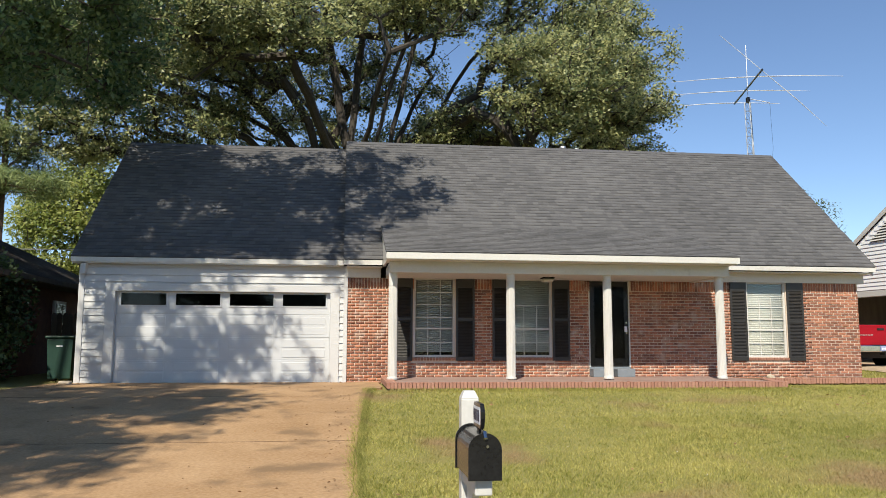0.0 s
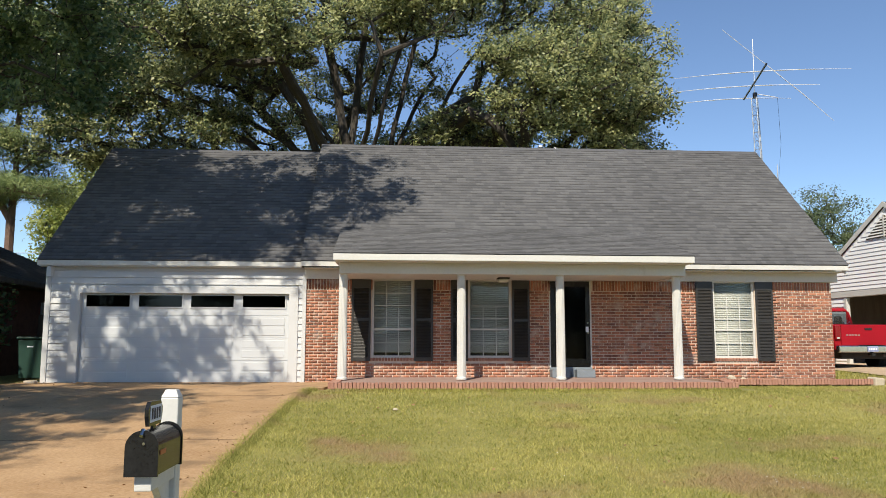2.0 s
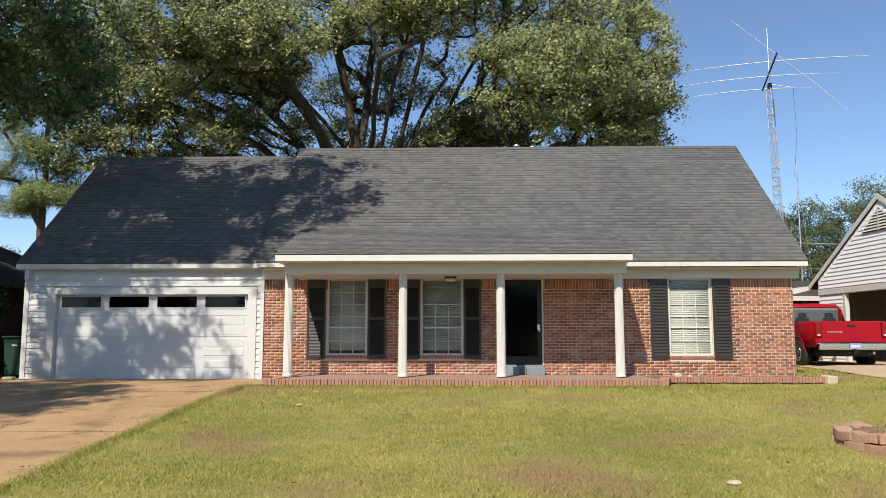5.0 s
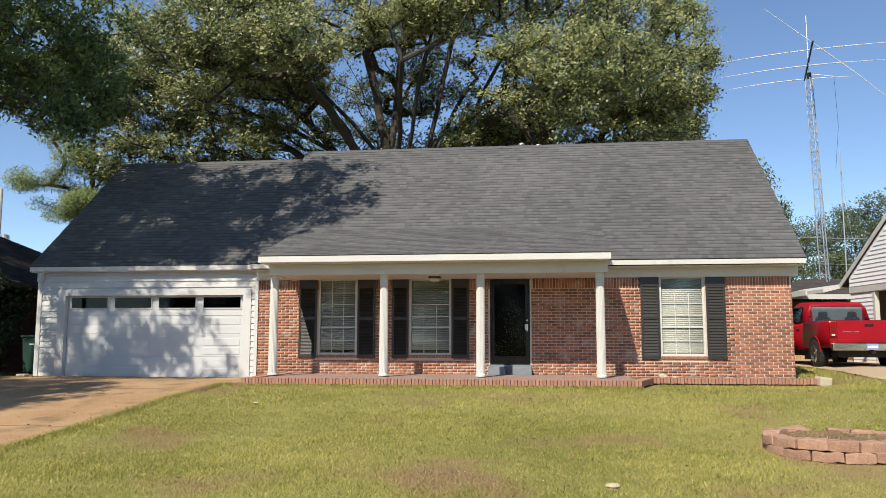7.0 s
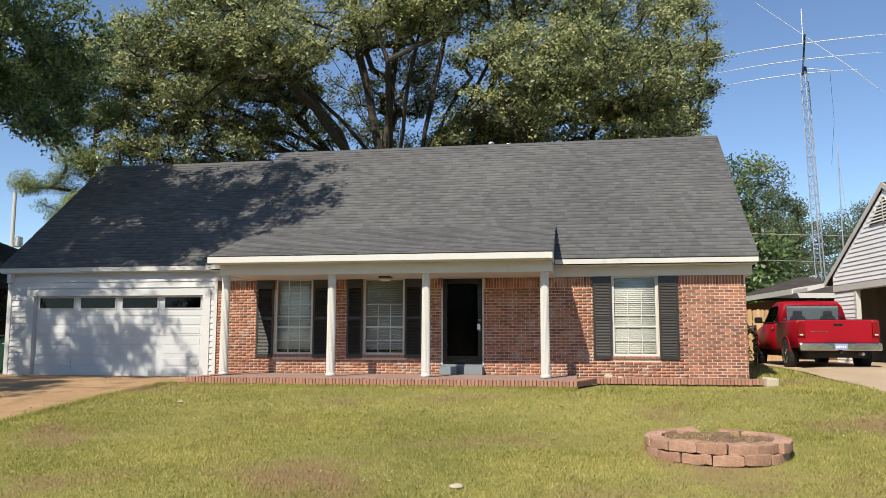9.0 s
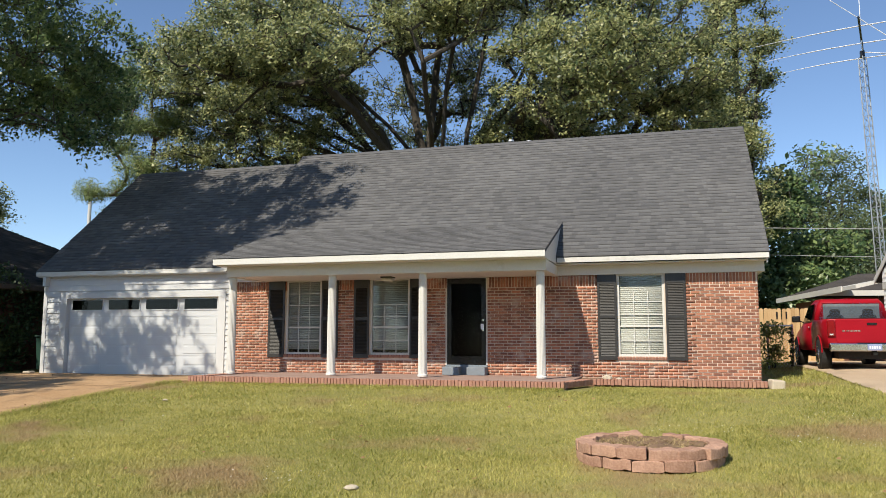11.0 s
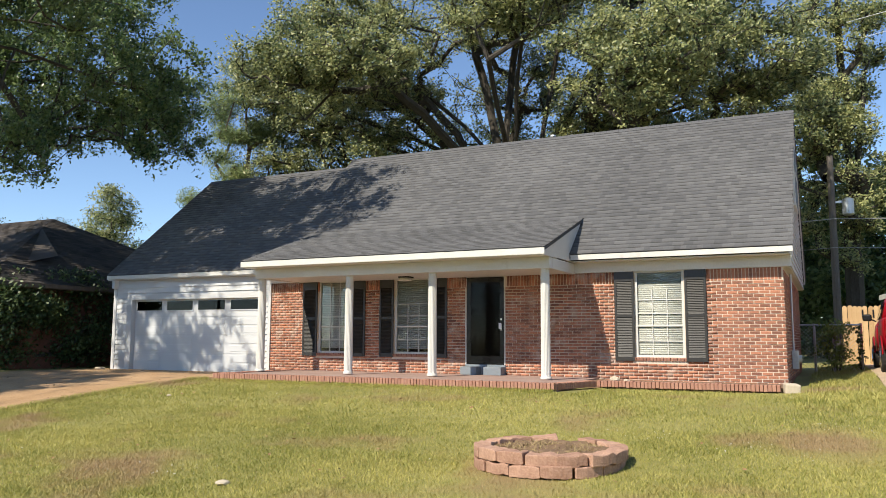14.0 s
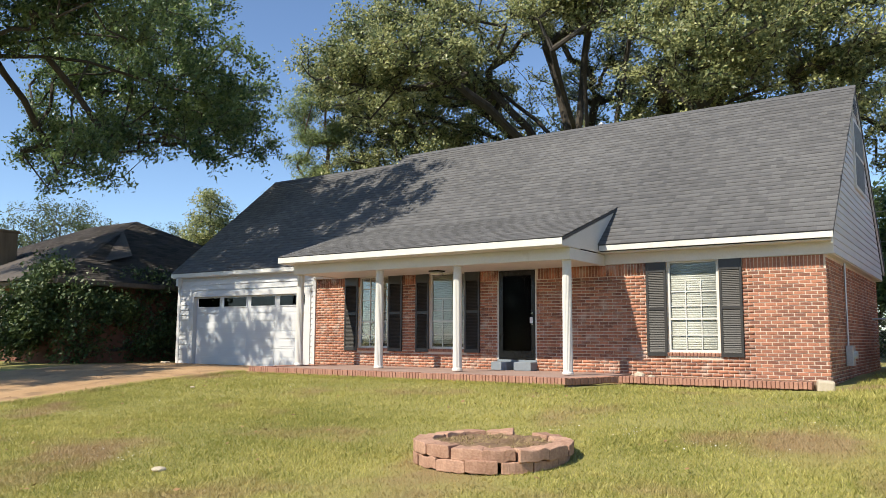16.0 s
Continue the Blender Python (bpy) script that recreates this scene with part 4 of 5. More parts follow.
for (x, y, w, h) in ((-24, -34, 6, 10), (-12, -38, 6, 11), (-1, -35, 5, 9), (9, -39, 6, 11), (20, -36, 6, 10), (32, -38, 7, 11)):
    tree("street_tree", "full green tree across the street", [[(x, y, -1), (x, y, h * 0.4), (x + 0.3, y, h * 0.8)]],
         [(x, y, h * 0.58, w, w * 0.7, h * 0.42), (x + 1, y + 1, h * 0.28, w, w * 0.6, h * 0.3)], 240, 60, 0.5, 0.30, LEAF_FAR, bough=5, pull=0.9, spray=0.9, group="trees across the street")

# shrub beside the neighbour's wall
shrub = tree("shrub", "large dark overgrown evergreen shrub", [[(-8.9, 16.0, 0), (-8.8, 16, 1.5), (-8.7, 16, 2.6)]],
             [(-8.7, 16.3, 1.8, 1.7, 1.7, 1.7), (-8.3, 18.9, 1.6, 0.8, 1.9, 1.6), (-9.6, 15.2, 1.1, 1.3, 1.0, 1.2)], 420, 95, 0.28, 0.13, BUSHLEAF, step=0.5, r_tip=0.008, flat=0.9)

# ---- neighbour's house by the drive ----
nb = thing("neighbour_house", "dark brick neighbouring house with hipped shingle roof", "house")
part("wall", box(-21.0, 15.9, -0.1, -8.3, 27.5, 2.42), DARKBRICK, nb, "shaded red brick wall")
E4 = [(-21.6, 15.3, 2.56), (-7.7, 15.3, 2.56), (-7.7, 28.0, 2.56), (-21.6, 28.0, 2.56)]
R2 = [(-13.3, 21.6, 5.5), (-16.5, 21.6, 5.5)]
bm = bmesh.new()
v = [bm.verts.new(p) for p in E4 + R2]
for f in ((0, 1, 4, 5), (1, 2, 4), (2, 3, 5, 4), (3, 0, 5), (3, 2, 1, 0)):
    bm.faces.new([v[i] for i in f])
nroof = part("roof", bm, ROOF2, nb, "dark brown shingle hip roof")


def tabs_on(name, a, b, c, d, parent, material, ex=0.16):
    """Shingle tabs over a face with eave a-b and top d-c."""
    a, b, c, d = (Vector(p) for p in (a, b, c, d))
    nrm = (b - a).cross(d - a).normalized()
    if nrm.z < 0:
        nrm = -nrm
    rise = ((d + c) / 2 - (a + b) / 2).length
    n = int(rise / ex)
    quads = []
    for i in range(n):
        l0, r0 = a.lerp(d, i / n), b.lerp(c, i / n)
        l1, r1 = a.lerp(d, (i + 1.1) / n), b.lerp(c, (i + 1.1) / n)
        m = max(1, int((r0 - l0).length / 0.3))
        for k in range(m):
            t = rng.uniform(0.012, 0.024)
            quads.append([l0.lerp(r0, k / m) + nrm * t, l0.lerp(r0, (k + 0.97) / m) + nrm * t, l1.lerp(r1, (k + 0.97) / m) + nrm * 0.002, l1.lerp(r1, k / m) + nrm * 0.002])
    o = new(name, soup(name, np.array([[tuple(p) for p in q] for q in quads]), material))
    o.parent = parent
    return tagged(o, kind="stuff")


tabs_on("shingles", E4[0], E4[1], R2[0], R2[1], nroof, ROOF2)
tabs_on("shingles", E4[1], E4[2], R2[0], R2[0], nroof, ROOF2)
# a low cross hip over the front room
bm = bmesh.new()
v = [bm.verts.new(p) for p in ((-14.6, 15.1, 2.57), (-9.4, 15.1, 2.57), (-12.0, 17.9, 4.12), (-12.0, 20.2, 4.85), (-9.0, 18.6, 3.6), (-15.0, 18.6, 3.6))]
for f in ((0, 1, 2), (1, 4, 3, 2), (0, 2, 3, 5)):
    bm.faces.new([v[i] for i in f])
part("cross_hip", bm, ROOF2, nroof)
part("fascia", box(-21.6, 15.24, 2.43, -7.66, 15.3, 2.56, 0.004), OLDWOOD, nb)
part("fascia", box(-7.70, 15.3, 2.43, -7.64, 28, 2.56, 0.004), OLDWOOD, nb)
part("soffit", box(-21.5, 15.3, 2.41, -7.7, 27.9, 2.43), OLDWOOD, nb)
for q, g in ((box(-11.75, 15.82, 0.75, -10.55, 15.9, 2.15, 0.006), box(-11.55, 15.812, 0.82, -10.75, 15.82, 2.08)), (box(-8.3, 23.6, 1.2, -8.22, 24.5, 2.1, 0.006), box(-8.22, 23.7, 1.28, -8.212, 24.4, 2.02))):
    w = part("window", q, WHITE, nb, "white framed window")
    part("pane", g, DARKGLASS, w)
part("post", box(-12.1, 15.86, 0.0, -12.0, 15.9, 2.41), WHITE, nb)
ch = part("chimney", box(-16.1, 16.9, 2.7, -15.1, 17.8, 4.7, 0.02), OLDWOOD, nb, "brown chimney box")
part("chimney_cap", box(-16.15, 16.85, 4.7, -15.05, 17.85, 4.8, 0.01), OLDWOOD, ch)

# weathered fence between the two houses
fn = thing("side_fence", "weathered grey wooden picket fence between the houses", "fence", (0, 0, 0))
pm = mesh_of("picket", poly([(0, 0, 0), (0.135, 0, 0), (0.135, 0, 1.62), (0.1, 0, 1.68), (0.035, 0, 1.68), (0, 0, 1.62)], 0.02, (0, 1, 0)), OLDWOOD)
for i in range(15):
    o = new("picket", pm)
    o.parent = fn
    o.matrix_basis = pose(-8.1 + i * 0.148, 23.0 + rng.uniform(-0.004, 0.004), 0.05 + rng.uniform(-0.03, 0.03), 0, rng.uniform(-0.7, 0.7), 0)
part("rail", box(-8.1, 23.03, 0.5, -5.9, 23.07, 0.59), OLDWOOD, fn)
part("rail", box(-8.1, 23.03, 1.3, -5.9, 23.07, 1.39), OLDWOOD, fn)


def frustum(x0, y0, x1, y1, z0, z1, k, bev=0.0):
    """A box whose top is k times its foot."""
    bm = box(x0, y0, z0, x1, y1, z1, 0)
    cx, cy = (x0 + x1) / 2, (y0 + y1) / 2
    for vv in bm.verts:
        if vv.co.z > (z0 + z1) / 2:
            vv.co.x, vv.co.y = cx + (vv.co.x - cx) * k, cy + (vv.co.y - cy) * k
    if bev:
        bmesh.ops.bevel(bm, geom=list(bm.edges), offset=bev, segments=2, affect="EDGES", profile=0.5)
    return bm


bn = thing("wheelie_bin", "dark green plastic wheeled rubbish bin", "bin", (-6.42, 19.2, 0.02))
part("body", frustum(-0.25, -0.3, 0.25, 0.3, 0.08, 0.98, 1.15, 0.02), BINGREEN, bn)
part("lid", box(-0.32, -0.38, 0.985, 0.32, 0.36, 1.05, 0.025), BINGREEN, bn, "green hinged lid")
part("handle", tube([(-0.25, 0.40, 0.95), (0.25, 0.40, 0.95)], 0.018, 8), BINGREEN, bn)
part("sticker", box(-0.07, -0.349, 0.80, 0.07, -0.343, 0.83), PLATE, bn)
for sx in (-1, 1):
    part("wheel", tube([(sx * 0.26, 0.3, 0.12), (sx * 0.31, 0.3, 0.12)], 0.12, 16), TYRE, bn)
solo("flat_stone", box(-6.05, 17.75, 0.03, -5.8, 17.95, 0.10, 0.03), CONC2, "pale flat stone at the garage corner", "stone")

# ---- white gabled house beyond the truck ----
nh = thing("gabled_house", "white sided house with louvred gable and open carport", "house")
GX = 17.05
gab = part("gable", poly([(GX, 19.9, 2.72), (GX, 26.75, 2.72), (GX, 26.75, 3.02), (GX, 23.3, 5.24), (GX, 19.9, 3.02)], 0.1, (1, 0, 0)), SIDING2, nh, "white lap siding gable")
z = 2.72
while z < 5.0:
    a = 19.95 + max(0, (z + 0.13 - 3.02)) / 0.645
    b = 26.7 - max(0, (z + 0.13 - 3.02)) / 0.645
    if b - a > 0.1:
        part("siding_board", poly([(GX, a, z), (GX - 0.03, a, z), (GX - 0.008, a, z + 0.128), (GX, a, z + 0.128)], b - a, (0, 1, 0)), SIDING2, gab)
    z += 0.13
lv = part("louvre_vent", poly([(GX - 0.04, 22.45, 4.30), (GX - 0.04, 24.15, 4.30), (GX - 0.04, 23.3, 5.0)], 0.02, (1, 0, 0)), OLDWOOD, nh, "triangular attic louvre")
for i in range(7):
    zz = 4.33 + i * 0.09
    h = (5.0 - zz) / 0.7 * 0.85
    if h > 0.08:
        part("slat", poly([(GX - 0.04, 23.3 - h, zz), (GX - 0.075, 23.3 - h, zz), (GX - 0.05, 23.3 - h, zz + 0.05), (GX - 0.04, 23.3 - h, zz + 0.05)], 2 * h, (0, 1, 0)), WHITE, lv)
part("vent_mullion", box(GX - 0.085, 23.27, 4.3, GX - 0.076, 23.33, 5.0), WHITE, lv)
bm = poly([(GX - 0.04, 19.35, 2.74), (GX - 0.04, 23.3, 5.30), (GX - 0.04, 27.25, 2.74), (GX - 0.04, 27.25, 2.86), (GX - 0.04, 23.3, 5.42), (GX - 0.04, 19.35, 2.86)], 13, (1, 0, 0))
part("roof", bm, ROOF2, nh, "dark shingle roof")
for ya, yb in ((19.35, 23.3), (27.25, 23.3)):
    part("rake_board", poly([(GX - 0.066, ya, 2.70), (GX - 0.066, yb, 5.26), (GX - 0.066, yb, 5.43), (GX - 0.066, ya, 2.87)], 0.025, (1, 0, 0)), WHITE, nh)
part("beam", box(GX - 0.02, 19.9, 2.5, GX + 0.2, 26.75, 2.715, 0.01), WHITE, nh)
for yy in (25.35, 20.0):
    part("carport_post", box(GX, yy - 0.07, 0.2, GX + 0.14, yy + 0.07, 2.5, 0.008), WHITE, nh, "white square carport post")
pn = part("side_panel", box(GX + 0.03, 25.42, 0.2, GX + 0.12, 26.75, 2.5), WHITE, nh)
z = 0.25
while z < 2.42:
    part("siding_board", poly([(GX + 0.03, 25.42, z), (GX, 25.42, z), (GX + 0.022, 25.42, z + 0.128), (GX + 0.03, 25.42, z + 0.128)], 1.33, (0, 1, 0)), SIDING2, pn)
    z += 0.13
part("carport_back", box(20.9, 19.9, 0.2, 21.0, 26.75, 3.0), SIDING2, nh, "white carport back wall")
part("carport_side", box(GX + 0.2, 26.7, 0.2, 20.9, 26.8, 3.0), OLDWOOD, nh)
part("carport_ceiling", box(GX + 0.2, 19.9, 2.72, 20.9, 26.7, 2.76), OLDWOOD, nh)
part("carport_floor", box(GX, 19.5, 0.05, 21, 26.8, 0.26), CONC2, nh)
part("main_wall", box(21.0, 19.9, 0.1, 29.5, 26.7, 2.9), SIDING2, nh)
wg = part("rear_wing", box(17.1, 31.3, 0.1, 23, 36, 2.5), DARKBRICK, nh, "brick rear wing")
part("wing_roof", poly([(16.5, 31.0, 2.72), (16.5, 36.5, 2.72), (18.8, 33.7, 3.55)], 8, (1, 0.0, 0)), ROOF2, wg)
part("wing_fascia", box(16.46, 28.6, 2.55, 16.5, 36.5, 2.74), WHITE, wg)
part("wing_fascia", box(16.5, 30.94, 2.55, 23.9, 30.98, 2.74), WHITE, wg)
part("breezeway_roof", poly([(16.5, 27.4, 2.70), (17.5, 27.4, 2.92), (17.5, 27.4, 2.82), (16.5, 27.4, 2.58)], 3.5, (0, 1, 0)), WHITE, wg)
solo("storage_tub", frustum(-0.9, -0.5, 0.9, 0.5, 0, 0.75, 1.1, 0.03), TEAL, "teal plastic storage tub under the carport", "tub").matrix_basis = pose(18.1, 22.0, 0.262)

# the house stands a little turned to the street
nh.matrix_basis = pose(17.1, 26.8, 0) @ pose(0, 0, 0, 0, 0, 7.5) @ pose(-17.1, -26.8, 0)

# ---- pickup truck ----
tk = thing("pickup_truck", "bright red pickup truck parked on the driveway", "truck", (15.50, 21.25, 0.20))


def lofted(sections):
    """A closed shell through matching rings of points."""
    bm = bmesh.new()
    rings = [[bm.verts.new(p) for p in s] for s in sections]
    n = len(rings[0])
    for a, b in zip(rings, rings[1:]):
        for i in range(n):
            bm.faces.new((a[i], a[(i + 1) % n], b[(i + 1) % n], b[i]))
    bm.faces.new(rings[0][::-1])
    bm.faces.new(rings[-1])
    return bm


def bodyring(y, w, z0, z1, r=0.10):
    return [(-w, y, z0), (w, y, z0), (w + 0.02, y, (z0 + z1) / 2), (w, y, z1 - r), (w - r * 0.6, y, z1), (-w + r * 0.6, y, z1), (-w, y, z1 - r), (-w - 0.02, y, (z0 + z1) / 2)]


bm = lofted([bodyring(0.14, 0.95, 0.62, 1.27, 0.05), bodyring(0.16, 0.98, 0.58, 1.29, 0.05), bodyring(2.2, 0.99, 0.55, 1.30, 0.06)])
bd = part("bed", bm, RED, tk, "red truck bed", True)
part("bed_floor", box(-0.84, 0.30, 1.302, 0.84, 2.1, 1.304), DARK, bd)
part("tailgate", box(-0.80, 0.10, 0.70, 0.80, 0.14, 1.285, 0.018), RED, tk, "red tailgate with plain lettering bars")
for i in range(5):
    part("lettering_bar", box(-0.66 + i * 0.085, 0.093, 0.98, -0.595 + i * 0.085, 0.101, 1.005), CHROME, tk)
part("tailgate_handle", box(-0.11, 0.085, 1.13, 0.11, 0.102, 1.19, 0.01), BLACKMETAL, tk)
bm = lofted([bodyring(2.28, 0.98, 0.50, 1.26, 0.08), bodyring(3.9, 0.99, 0.50, 1.26, 0.10), bodyring(4.4, 0.98, 0.52, 1.22, 0.14), bodyring(5.3, 0.94, 0.52, 1.12, 0.16), bodyring(5.62, 0.86, 0.55, 1.0, 0.16)])
part("cab_body", bm, RED, tk, "", True)


def cabring(y, w0, w1, z0, z1):
    return [(-w0, y, z0), (w0, y, z0), (w1 + 0.03, y, z1 - 0.10), (w1 - 0.06, y, z1), (-w1 + 0.06, y, z1), (-w1 - 0.03, y, z1 - 0.10)]


bm = lofted([cabring(2.32, 0.93, 0.77, 1.24, 1.80), cabring(2.46, 0.93, 0.76, 1.24, 1.88), cabring(3.3, 0.93, 0.76, 1.24, 1.90), cabring(3.75, 0.93, 0.75, 1.24, 1.84), cabring(4.35, 0.92, 0.86, 1.20, 1.30)])
part("cab_roof", bm, RED, tk, "", True)
part("rear_window", poly([(-0.80, 2.312, 1.32), (0.80, 2.312, 1.32), (0.70, 2.36, 1.76), (-0.70, 2.36, 1.76)], 0.055, (0, -1, 0.1)), GLASS, tk, "rear window of clear glass over a grey backing")
# panel on the closed cab, coloured grey for pale sky in the glass
part("window_backing", box(-0.68, 2.295, 1.33, 0.68, 2.309, 1.74), SKYGREY, tk)
for sx in (-1, 1):
    part("seat_back", poly([(sx * 0.40 - 0.22, 2.284, 1.33), (sx * 0.40 + 0.22, 2.284, 1.33), (sx * 0.40 + 0.20, 2.284, 1.42), (sx * 0.40 + 0.13, 2.284, 1.46), (sx * 0.40 + 0.13, 2.284, 1.56), (sx * 0.40 + 0.09, 2.284, 1.60), (sx * 0.40 - 0.09, 2.284, 1.60), (sx * 0.40 - 0.13, 2.284, 1.56), (sx * 0.40 - 0.13, 2.284, 1.46), (sx * 0.40 - 0.20, 2.284, 1.42)], 0.008, (0, 1, 0)), DARK, tk)
    part("side_window", poly([(sx * 0.945, 2.6, 1.30), (sx * 0.945, 3.85, 1.30), (sx * 0.82, 3.55, 1.74), (sx * 0.82, 2.66, 1.76)], 0.012, (sx, 0, 0.15)), DARKGLASS, tk)
    part("tail_lamp", box(sx * 0.90 - 0.085, 0.085, 0.86, sx * 0.90 + 0.085, 0.16, 1.26, 0.02), REDGLASS, tk, "red tail lamp")
    part("reverse_lamp", box(sx * 0.90 - 0.04, 0.078, 0.89, sx * 0.90 + 0.04, 0.086, 0.925), LAMPGLASS, tk)
    mr = part("mirror", box(sx * 1.18 - 0.11, 3.55, 1.28, sx * 1.18 + 0.11, 3.68, 1.46, 0.04), BLACKMETAL, tk, "black door mirror")
    part("mirror_arm", tube([(sx * 0.97, 3.62, 1.27), (sx * 1.1, 3.62, 1.33)], 0.02, 6), BLACKMETAL, mr)
    part("door_handle", box(sx * 1.005 - 0.012, 2.55, 1.10, sx * 1.005 + 0.012, 2.72, 1.14, 0.006), CHROME, tk)
    part("door_seam", box(sx * 1.003 - 0.004, 2.245, 0.55, sx * 1.003 + 0.004, 2.26, 1.25), DARK, tk)
    for yy in (1.25, 4.85):
        wh = part("wheel", tube([(sx * 0.76, yy, 0.40), (sx * 0.78, yy, 0.40), (sx * 1.01, yy, 0.40), (sx * 1.035, yy, 0.40)], [0.33, 0.395, 0.395, 0.33], 28), TYRE, tk, "black tyre on a chrome rim", True)
        part("rim", tube([(sx * 1.02, yy, 0.40), (sx * 1.045, yy, 0.40), (sx * 1.035, yy, 0.40)], [0.25, 0.24, 0.20], 20), CHROME, wh)
        for k in range(5):
            a = 2 * math.pi * k / 5
            part("spoke", tube([(sx * 1.041, yy, 0.40), (sx * 1.043, yy + 0.2 * math.cos(a), 0.40 + 0.2 * math.sin(a))], 0.025, 6), CHROME, wh)
        bm = bmesh.new()
        pts = [(sx * 1.008, yy + 0.44 * math.cos(a), 0.44 + 0.44 * math.sin(a)) for a in np.linspace(0.05, math.pi - 0.05, 14)]
        part("wheel_arch", tube(pts, 0.018, 6), RED, tk)
        part("arch_shadow", tube([(sx * 0.90, yy, 0.43), (sx * 1.016, yy, 0.43)], 0.43, 24), TYRE, tk)
bp = part("bumper", box(-0.98, -0.06, 0.50, 0.98, 0.10, 0.70, 0.03), CHROME, tk, "chrome rear bumper")
part("bumper_step", box(-0.36, -0.065, 0.70, 0.36, 0.09, 0.712), BLACKMETAL, bp)
pl = part("number_plate", box(-0.155, -0.075, 0.53, 0.155, -0.062, 0.68), BLUEPLATE, tk, "blue plate with plain bars")
for i in range(5):
    part("plate_bar", box(-0.12 + i * 0.05, -0.079, 0.57, -0.085 + i * 0.05, -0.075, 0.63), PLATE, pl)
part("hitch", box(-0.05, -0.10, 0.42, 0.05, 0.1, 0.48), BLACKMETAL, tk)
part("bed_gap", box(-0.90, 2.15, 0.56, 0.90, 2.33, 1.18), DARK, tk)
part("chassis", box(-0.72, 0.3, 0.32, 0.72, 5.2, 0.56), DARK, tk)
part("exhaust", tube([(0.55, 0.05, 0.42), (0.55, 0.9, 0.42)], 0.04, 10), STEEL, tk)
for sx in (-0.1, 0.0, 0.1):
    part("roof_marker", box(sx - 0.03, 2.44, 1.885, sx + 0.03, 2.47, 1.905), REDGLASS, tk)

# ---- back fence, chain link and weeds ----
fb = thing("back_fence", "tan wooden privacy fence across the side yard", "fence")
pm2 = mesh_of("board", poly([(0, 0, 0), (0.138, 0, 0), (0.138, 0, 1.80), (0.11, 0, 1.85), (0.03, 0, 1.85), (0, 0, 1.80)], 0.02, (0, 1, 0)), FENCEWOOD)
for i in range(18):
    o = new("board", pm2)
    o.parent = fb
    o.matrix_basis = pose(13.8 + i * 0.145, 29.5 + rng.uniform(-0.004, 0.004), 0.22 + rng.uniform(-0.02, 0.02), 0, rng.uniform(-0.5, 0.5), 0)
part("rail", box(13.8, 29.53, 0.6, 16.4, 29.57, 0.69), FENCEWOOD, fb)
part("rail", box(13.8, 29.53, 1.6, 16.4, 29.57, 1.69), FENCEWOOD, fb)
for xx in (14.35, 14.65):
    part("hinge", box(xx, 29.488, 1.7, xx + 0.05, 29.50, 1.95), BLACKMETAL, fb)
cf = thing("chain_link_fence", "low chain link fence beside the house", "fence")
for xx in (13.05, 13.5, 14.15):
    part("post", tube([(xx, 24.5, 0.1), (xx, 24.5, 1.42)], 0.032, 8), STEEL, cf)
part("top_rail", tube([(12.7, 24.5, 1.38), (14.15, 24.5, 1.38)], 0.022, 8), STEEL, cf)
bm = bmesh.new()
for i in range(-9, 15):
    for s in (1, -1):
        x0, z0, x1, z1 = 12.7 + i * 0.1, 0.2, 12.7 + i * 0.1 + s * 1.16, 1.36
        lo, hi = 12.72, 14.13
        t0 = max(0, min((lo - x0) / (x1 - x0), (hi - x0) / (x1 - x0)))
        t1 = min(1, max((lo - x0) / (x1 - x0), (hi - x0) / (x1 - x0)))
        if t1 > t0 + 0.02:
            tube([(x0 + (x1 - x0) * t0, 24.5, z0 + 1.16 * t0), (x0 + (x1 - x0) * t1, 24.5, z0 + 1.16 * t1)], 0.004, 3, bm, False)
tagged(part("mesh", bm, STEEL, cf), kind="stuff")


def weed(name, label, x, y, z, r, h, n, size, m):
    t = thing(name, label, "plant", (x, y, z))
    c = np.column_stack([rng.normal(0, r * 0.5, n), rng.normal(0, r * 0.5, n), rng.uniform(0.1, h, n)])
    bm = bmesh.new()
    for p in c[:10]:
        tube([(p[0] * 0.3, p[1] * 0.3, 0), tuple(p)], [0.008, 0.004], 4, bm, False)
    part("stems", bm, BARK, t)
    o = new("leaves", soup("leaves", leaf_quads(c, 14, r * 0.22, size), m))
    o.parent = t
    tagged(o, kind="stuff")


weed("weed_bush", "leggy yellow-green weeds against the chain link fence", 13.55, 24.15, 0.2, 0.40, 1.25, 80, 0.09, LEAF_LIME)
weed("weed_bush", "dark weeds at the fence post", 14.1, 24.4, 0.2, 0.13, 1.2, 22, 0.07, BUSHLEAF)

# ---- pole, cables, antenna ----
pp = thing("utility_pole", "weathered wooden utility pole with transformer", "pole", (13.75, 39.0, 0.0))
part("shaft", tube([(0, 0, 0), (0, 0, 9.0)], [0.17, 0.13], 12), POLEWOOD, pp)
tr = part("transformer", tube([(0.62, 0, 6.35), (0.62, 0, 6.4), (0.62, 0, 7.05), (0.62, 0, 7.12)], [0.18, 0.23, 0.23, 0.1], 16), STEEL, pp, "grey transformer can")
part("bracket", box(0.1, -0.05, 6.9, 0.4, 0.05, 7.0), STEEL, pp)
p2 = thing("utility_pole", "pale distant utility pole with transformer", "pole", (-25.4, 42.6, 0.0))
part("shaft", tube([(0, 0, 0), (0, 0, 10.1)], [0.16, 0.11], 10), PALEPOLE, p2)
part("transformer", tube([(0.45, 0, 6.6), (0.45, 0, 6.65), (0.45, 0, 7.2), (0.45, 0, 7.26)], [0.2, 0.25, 0.25, 0.1], 14), STEEL, p2, "grey transformer can")
